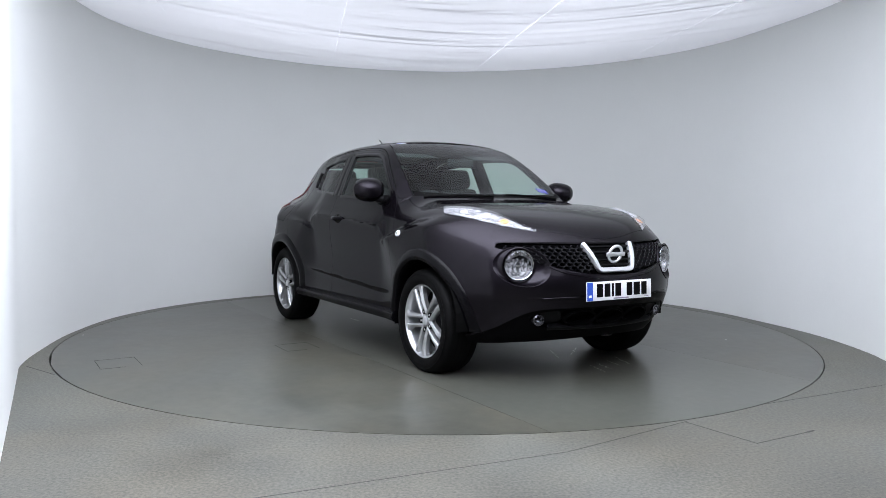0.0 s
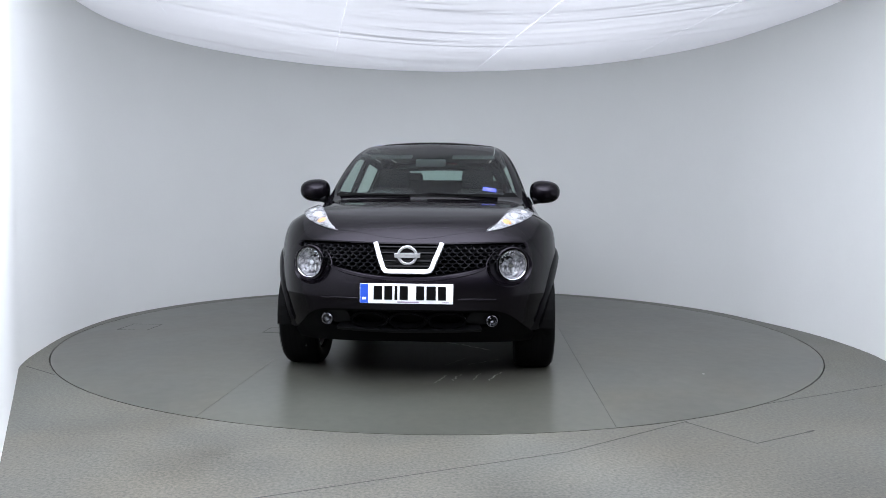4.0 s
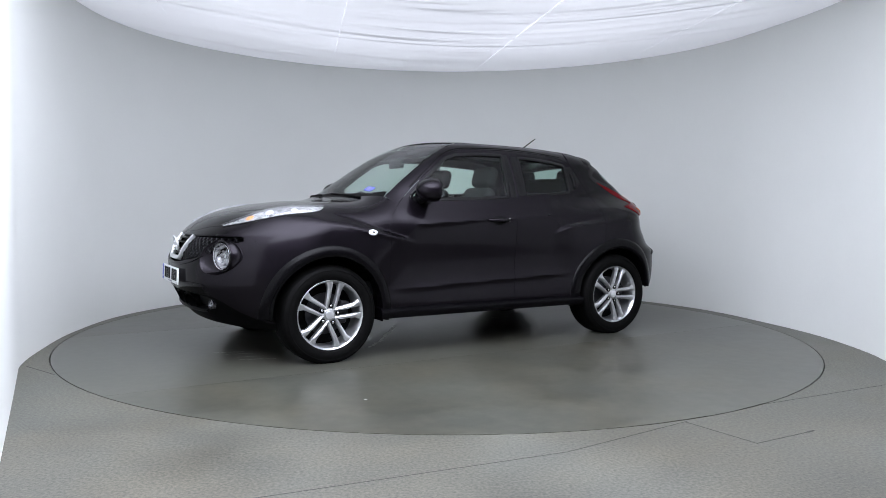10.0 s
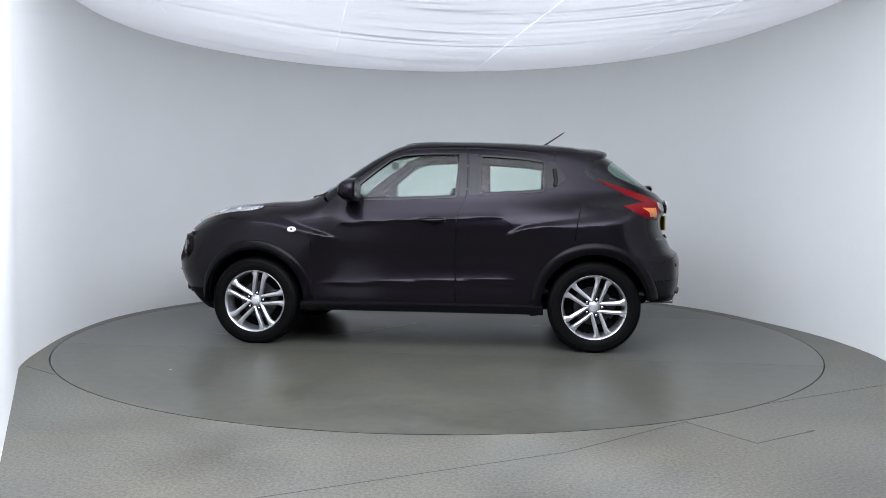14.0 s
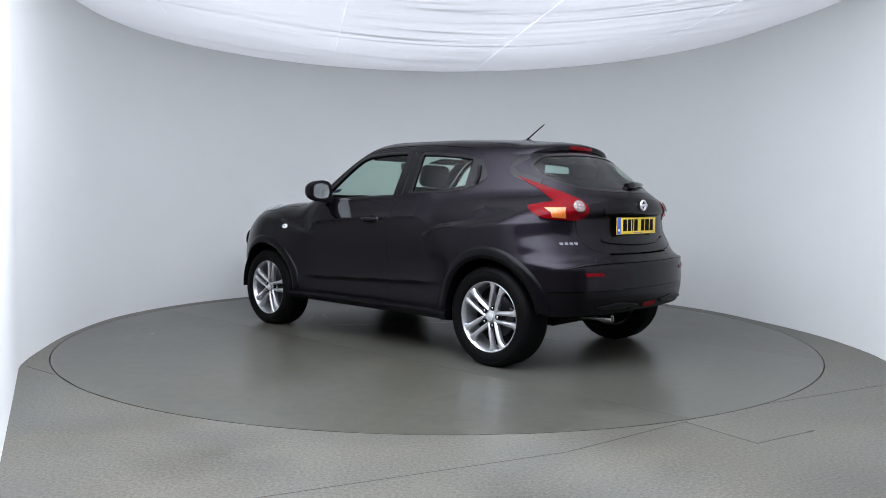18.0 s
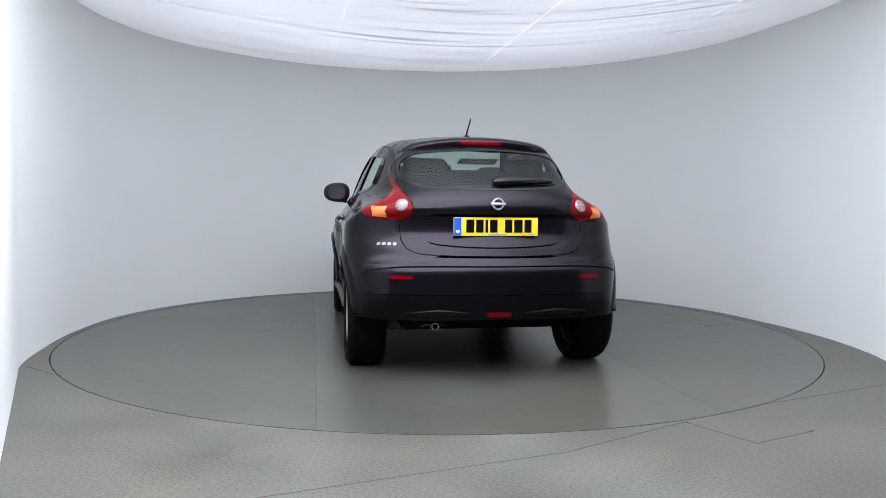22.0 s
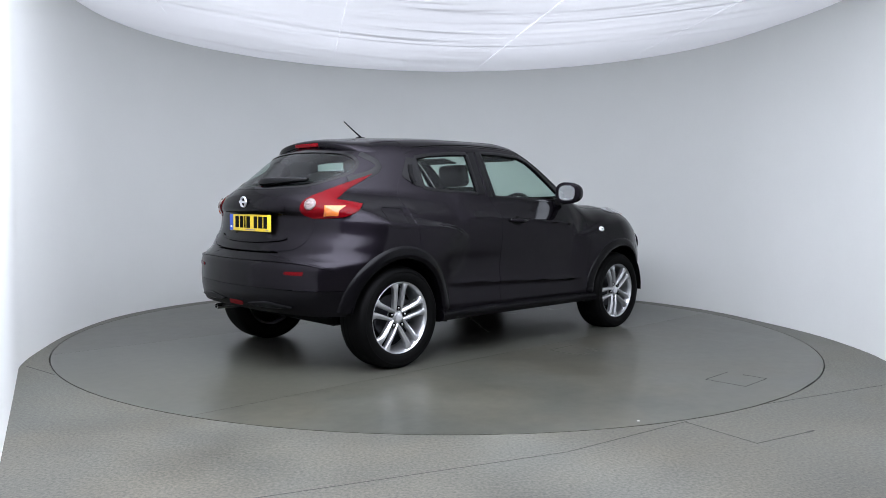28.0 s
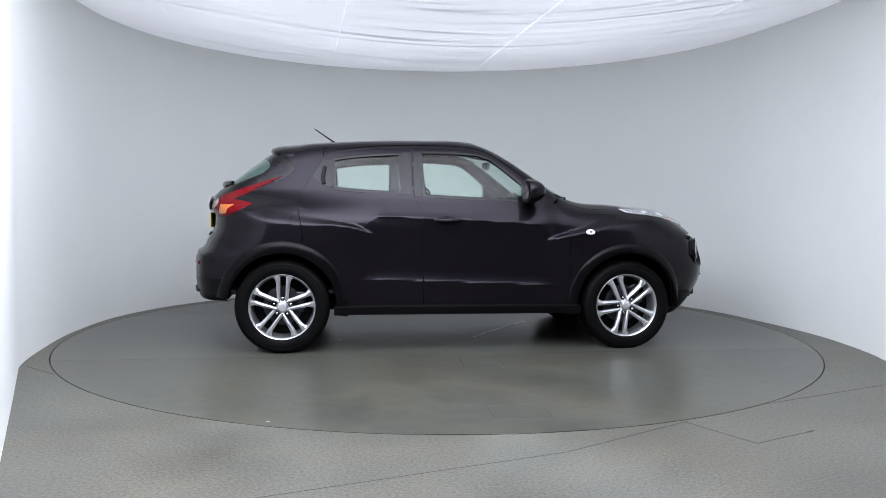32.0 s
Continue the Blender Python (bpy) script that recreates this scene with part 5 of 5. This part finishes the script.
def door_mirror(s, door):
    bm = bmesh.new()
    bmesh.ops.create_uvsphere(bm, u_segments=32, v_segments=20, radius=1.0)
    for v in bm.verts:
        x, y, z = v.co
        k = 0.80 if x < 0 else 1.0
        # squarer outline across, flat to the rear
        r = max(1e-6, math.hypot(y, z))
        f = (abs(y / r) ** 2.5 + abs(z / r) ** 2.5) ** (-1 / 2.5)
        y, z = y * f, z * f
        if x < -0.25:
            x = -0.25 - (abs(x) - 0.25) * 0.05
        taper = 1 - 0.10 * y
        v.co = (x * 0.115, y * 0.114, z * 0.086 * taper)
    housing = part("door_mirror", bm, PAINT, door, "body-coloured door mirror", True, pose(0.505, s * 0.880, 1.163, 0, 0, -6 * s) if s == 1 else pose(0.505, -0.880, 1.163, 0, 0, 6) @ Matrix.Diagonal((1, -1, 1, 1)))
    g = bmesh.new()
    n = 32
    ring = [g.verts.new((-0.0365, 0.074 * math.copysign(abs(math.cos(a)) ** 0.7, math.cos(a)), 0.060 * math.copysign(abs(math.sin(a)) ** 0.7, math.sin(a)))) for a in [2 * math.pi * k / n for k in range(n)]]
    g.faces.new(ring)
    part("mirror_glass", g, MIRROR, housing, "mirror glass")
    # foot on the door
    foot = tube([(0.53, s * 0.86, 1.115), (0.545, s * 0.825, 1.105), (0.55, s * 0.79, 1.095)], 0.030, 12)
    part("mirror_arm", foot, TRIM, door, "", True)
    base = on("side", [(0.60, 1.105), (0.565, 1.125), (0.46, 1.105), (0.45, 1.07), (0.50, 1.06), (0.58, 1.08)])
    b = panel("mirror_base", base, "side", TRIM, door, off=0.012, thick=0.02, step=0.03)[0]
    if s == -1:
        for v in b.data.vertices:
            v.co.y *= -1
        b.data.flip_normals()


for s, door in zip((1, -1), fd):
    door_mirror(s, door)


def number_plate(name, m, back, label):
    plate = part(name, box(0.524, 0.006, 0.112, 0.0025, 2), back, car, label, True, m)
    part("plate_band", box(0.044, 0.002, 0.108), PLATEBLUE, plate, "blue band", m=pose(-0.237, -0.0036, 0))
    part("band_mark", box(0.022, 0.001, 0.014), PLATEWHITE, plate, m=pose(-0.237, -0.0048, -0.028))
    x = -0.184
    for k, w in enumerate((0.048, 0.045, 0.016, 0.046, 0.0, 0.045, 0.052, 0.044)):
        if w:
            part("character_bar", box(w, 0.002, 0.078), INK, plate, m=pose(x + w / 2, -0.0036, 0.004))
        x += (w or 0.022) + 0.0125
    part("maker_line", box(0.12, 0.001, 0.007), INKGREY, plate, m=pose(0.01, -0.0034, -0.047))
    part("maker_line", box(0.035, 0.001, 0.004), INKGREY, plate, m=pose(0.22, -0.0034, -0.047))
    return plate


number_plate("front_plate", pose(2.116, 0, 0.5625, 0, 0, 90) @ pose(0, 0, 0, -2, 0, 0), PLATEWHITE, "white number plate with dark bars")
number_plate("rear_plate", pose(-1.850, 0, 0.930, 0, 0, -90) @ pose(0, 0, 0, 0, 0, 0), PLATEYELLOW, "yellow number plate with dark bars")


def seat(x, y):
    cushion = part("seat_cushion", box(0.50, 0.50, 0.18, 0.06, 3), CLOTH, car, "dark cloth front seat", True, pose(x + 0.18, y, 0.58, 0, -8, 0))
    part("seat_back", box(0.14, 0.48, 0.62, 0.06, 3), CLOTH, cushion, "", True, pose(-0.30, 0, 0.29, 0, -12, 0))
    part("seat_shoulder", box(0.11, 0.36, 0.16, 0.05, 3), CLOTH, cushion, "", True, pose(-0.385, 0, 0.60, 0, -10, 0))
    part("head_restraint", box(0.10, 0.27, 0.17, 0.045, 3), CLOTH, cushion, "", True, pose(-0.42, 0, 0.770, 0, -8, 0))
    for k in (1, -1):
        part("restraint_post", tube([(-0.41, k * 0.055, 0.60), (-0.42, k * 0.055, 0.70)], 0.006, 8), CHROME, cushion)
    return cushion


for y in (0.36, -0.36):
    seat(0.06, y)
bench = part("rear_bench", box(0.46, 1.18, 0.18, 0.06, 3), CLOTH, car, "dark cloth rear bench", True, pose(-0.82, 0, 0.60))
part("bench_back", box(0.15, 1.16, 0.68, 0.05, 3), CLOTH, bench, "", True, pose(-0.28, 0, 0.365, 0, -14, 0))
part("head_restraint", box(0.08, 0.22, 0.10, 0.035, 3), CLOTH, bench, "", True, pose(-0.37, 0, 0.645, 0, -8, 0))
for y in (0.34, -0.34):
    part("head_restraint", box(0.09, 0.30, 0.17, 0.04, 3), CLOTH, bench, "", True, pose(-0.37, y, 0.69, 0, -8, 0))
    for k in (1, -1):
        part("restraint_post", tube([(-0.36, y + k * 0.05, 0.54), (-0.37, y + k * 0.05, 0.62)], 0.006, 8), CHROME, bench)


def dashboard():
    bm = bmesh.new()
    rows = []
    for y in np.linspace(-0.68, 0.68, 17):
        k = (y / 0.68) ** 2
        hood = 0.05 * math.exp(-((y + 0.36) / 0.17) ** 2)
        rows.append([bm.verts.new((x, y, z)) for x, z in ((0.90 - 0.14 * k, 1.01), (0.76 - 0.12 * k, 1.04), (0.60 - 0.05 * k, 1.02 + hood), (0.54 - 0.04 * k, 0.97), (0.56 - 0.04 * k, 0.72), (0.88 - 0.12 * k, 0.70))])
    for a, b in zip(rows, rows[1:]):
        for k in range(6):
            bm.faces.new((a[k], a[(k + 1) % 6], b[(k + 1) % 6], b[k]))
    bm.faces.new(rows[0]), bm.faces.new(rows[-1][::-1])
    bmesh.ops.recalc_face_normals(bm, faces=bm.faces[:])
    return part("dashboard", bm, CABIN, car, "dark grey plastic dashboard", True)


dash = dashboard()
ringpts = [(0.0, 0.185 * math.cos(a), 0.185 * math.sin(a)) for a in [2 * math.pi * k / 32 for k in range(33)]]
wheel_pose = pose(0.42, -0.36, 0.985, 0, 24, 0)
sw = part("steering_wheel", tube(ringpts, 0.016, 10, False), CABIN, car, "black steering wheel", True, wheel_pose)
part("wheel_boss", box(0.05, 0.14, 0.11, 0.02, 2), CABIN, sw, "", True)
for a, b in (((0, 0.05, 0), (0, 0.18, 0.02)), ((0, -0.05, 0), (0, -0.18, 0.02)), ((0, 0, -0.04), (0, 0, -0.18))):
    part("wheel_spoke", tube([a, b], 0.014, 8), CABIN, sw)
part("rear_view_mirror", box(0.025, 0.24, 0.065, 0.012, 2), CABIN, car, "dark rear-view mirror", True, pose(0.34, 0.0, 1.385))
part("sun_visor", box(0.16, 0.34, 0.012, 0.005, 1), HEADLINER, car, "", m=pose(0.20, 0.33, 1.440, 0, 12, 0))
part("sun_visor", box(0.16, 0.34, 0.012, 0.005, 1), HEADLINER, car, "", m=pose(0.20, -0.33, 1.440, 0, 12, 0))
part("parcel_shelf", box(0.50, 1.10, 0.02, 0.006, 1), CABIN, car, "", m=pose(-1.38, 0, 1.085))
part("cabin_floor", box(2.6, 1.40, 0.03), CABIN, car, m=pose(-0.35, 0, 0.42))
part("bulkhead", box(0.03, 1.44, 0.62), CABIN, car, m=pose(0.90, 0, 0.70))
liner_half = loop(on("top", [(0.10, 0.0), (0.06, 0.35), (0.0, 0.47)]), on("top", [(0.0, 0.47), (-0.5, 0.48), (-1.15, 0.43)]), on("top", [(-1.15, 0.43), (-1.2, 0.0)]))
panel("headliner", mirrored(liner_half), "top", HEADLINER, car, off=-0.045, thick=0.0, step=0.08)
for cardline in ([(0.80, 0.40), (0.76, 0.95), (0.68, 1.04), (0.55, 1.085), (-0.24, 1.105), (-0.26, 0.40)], [(-0.30, 0.40), (-0.30, 1.105), (-0.95, 1.15), (-1.08, 1.0), (-1.06, 0.75), (-0.85, 0.62), (-0.80, 0.40)]):
    panel("door_card", on("side", cardline, False), "side", CABIN, car, off=-0.06, thick=0.0, step=0.08, both=True)
# windscreen stickers and tax disc as plain shapes


def sticker(name, x, y, w, h, mat, label):
    c = cast(*rays("top", np.array([x]), np.array([y])))[0]
    n = normal(c[None])[0]
    n = Vector(n)
    u = (Vector((0, 1, 0)) - n * n.y).normalized()
    v = n.cross(u)
    m = Matrix((v, u, n)).transposed().to_4x4()
    m.translation = Vector(c) + n * 0.003
    st = part(name, box(h, w, 0.001), mat, car, label, m=m)
    return st


STICKERBLUE = material("sticker_blue", (0.05, 0.08, 0.42), 0.4)
st = sticker("window_sticker", 0.795, 0.46, 0.10, 0.055, STICKERBLUE, "blue windscreen sticker")
for k in (-1, 0, 1):
    part("sticker_line", box(0.006, 0.07, 0.0006), INKGREY, st, m=pose(0.014 * k, 0, 0.0009))
st = sticker("window_sticker", 0.165, -0.435, 0.075, 0.03, PLATEWHITE, "small white windscreen sticker")
part("sticker_line", box(0.010, 0.07, 0.0006), STICKERBLUE, st, m=pose(0.004, 0, 0.0009))
# wipers at the foot of the windscreen
for y0, y1 in ((-0.10, -0.62), (0.52, 0.02)):
    pts = []
    for t in np.linspace(0, 1, 7):
        yy = y0 + (y1 - y0) * t
        xx = 0.950 - 0.20 * yy * yy - 0.03 * t
        c = cast(*rays("top", np.array([xx]), np.array([yy])))[0]
        pts.append((c[0] + 0.002, c[1], c[2] + 0.006))
    part("wiper", tube(pts, 0.006, 6), INK, car, "black windscreen wiper", True)


# ---- what moves: car and turntable go round together ----
OFFSET = (0.042, -0.045)


def heading(t):
    """Degrees; it gathers speed, then turns about nine and a quarter a second."""
    times = (0.0, 0.5, 1.0, 1.5, 2.0, 2.5, 3.0, 3.5, 6.0, 7.0, 9.0, 13.0, 18.0, 23.0, 28.0, 32.0)
    turned = (-58.8, -61.6, -65.7, -70.2, -74.85, -79.5, -84.2, -88.9, -112.4, -121.75, -140.4, -177.5, -223.45, -269.7, -315.85, -353.05)
    return float(np.interp(t, times, turned))


def motions():
    times = [0.0, 0.5, 1.0, 1.5, 2.0, 2.5, 3.0, 3.5] + [4.0 + k for k in range(29)]
    walk(turntable, [(t, pose(0, 0, 0, 0, 0, heading(t))) for t in times])
    walk(car, [(t, pose(0, 0, 0, 0, 0, heading(t)) @ pose(OFFSET[0], OFFSET[1], 0)) for t in times])


motions()
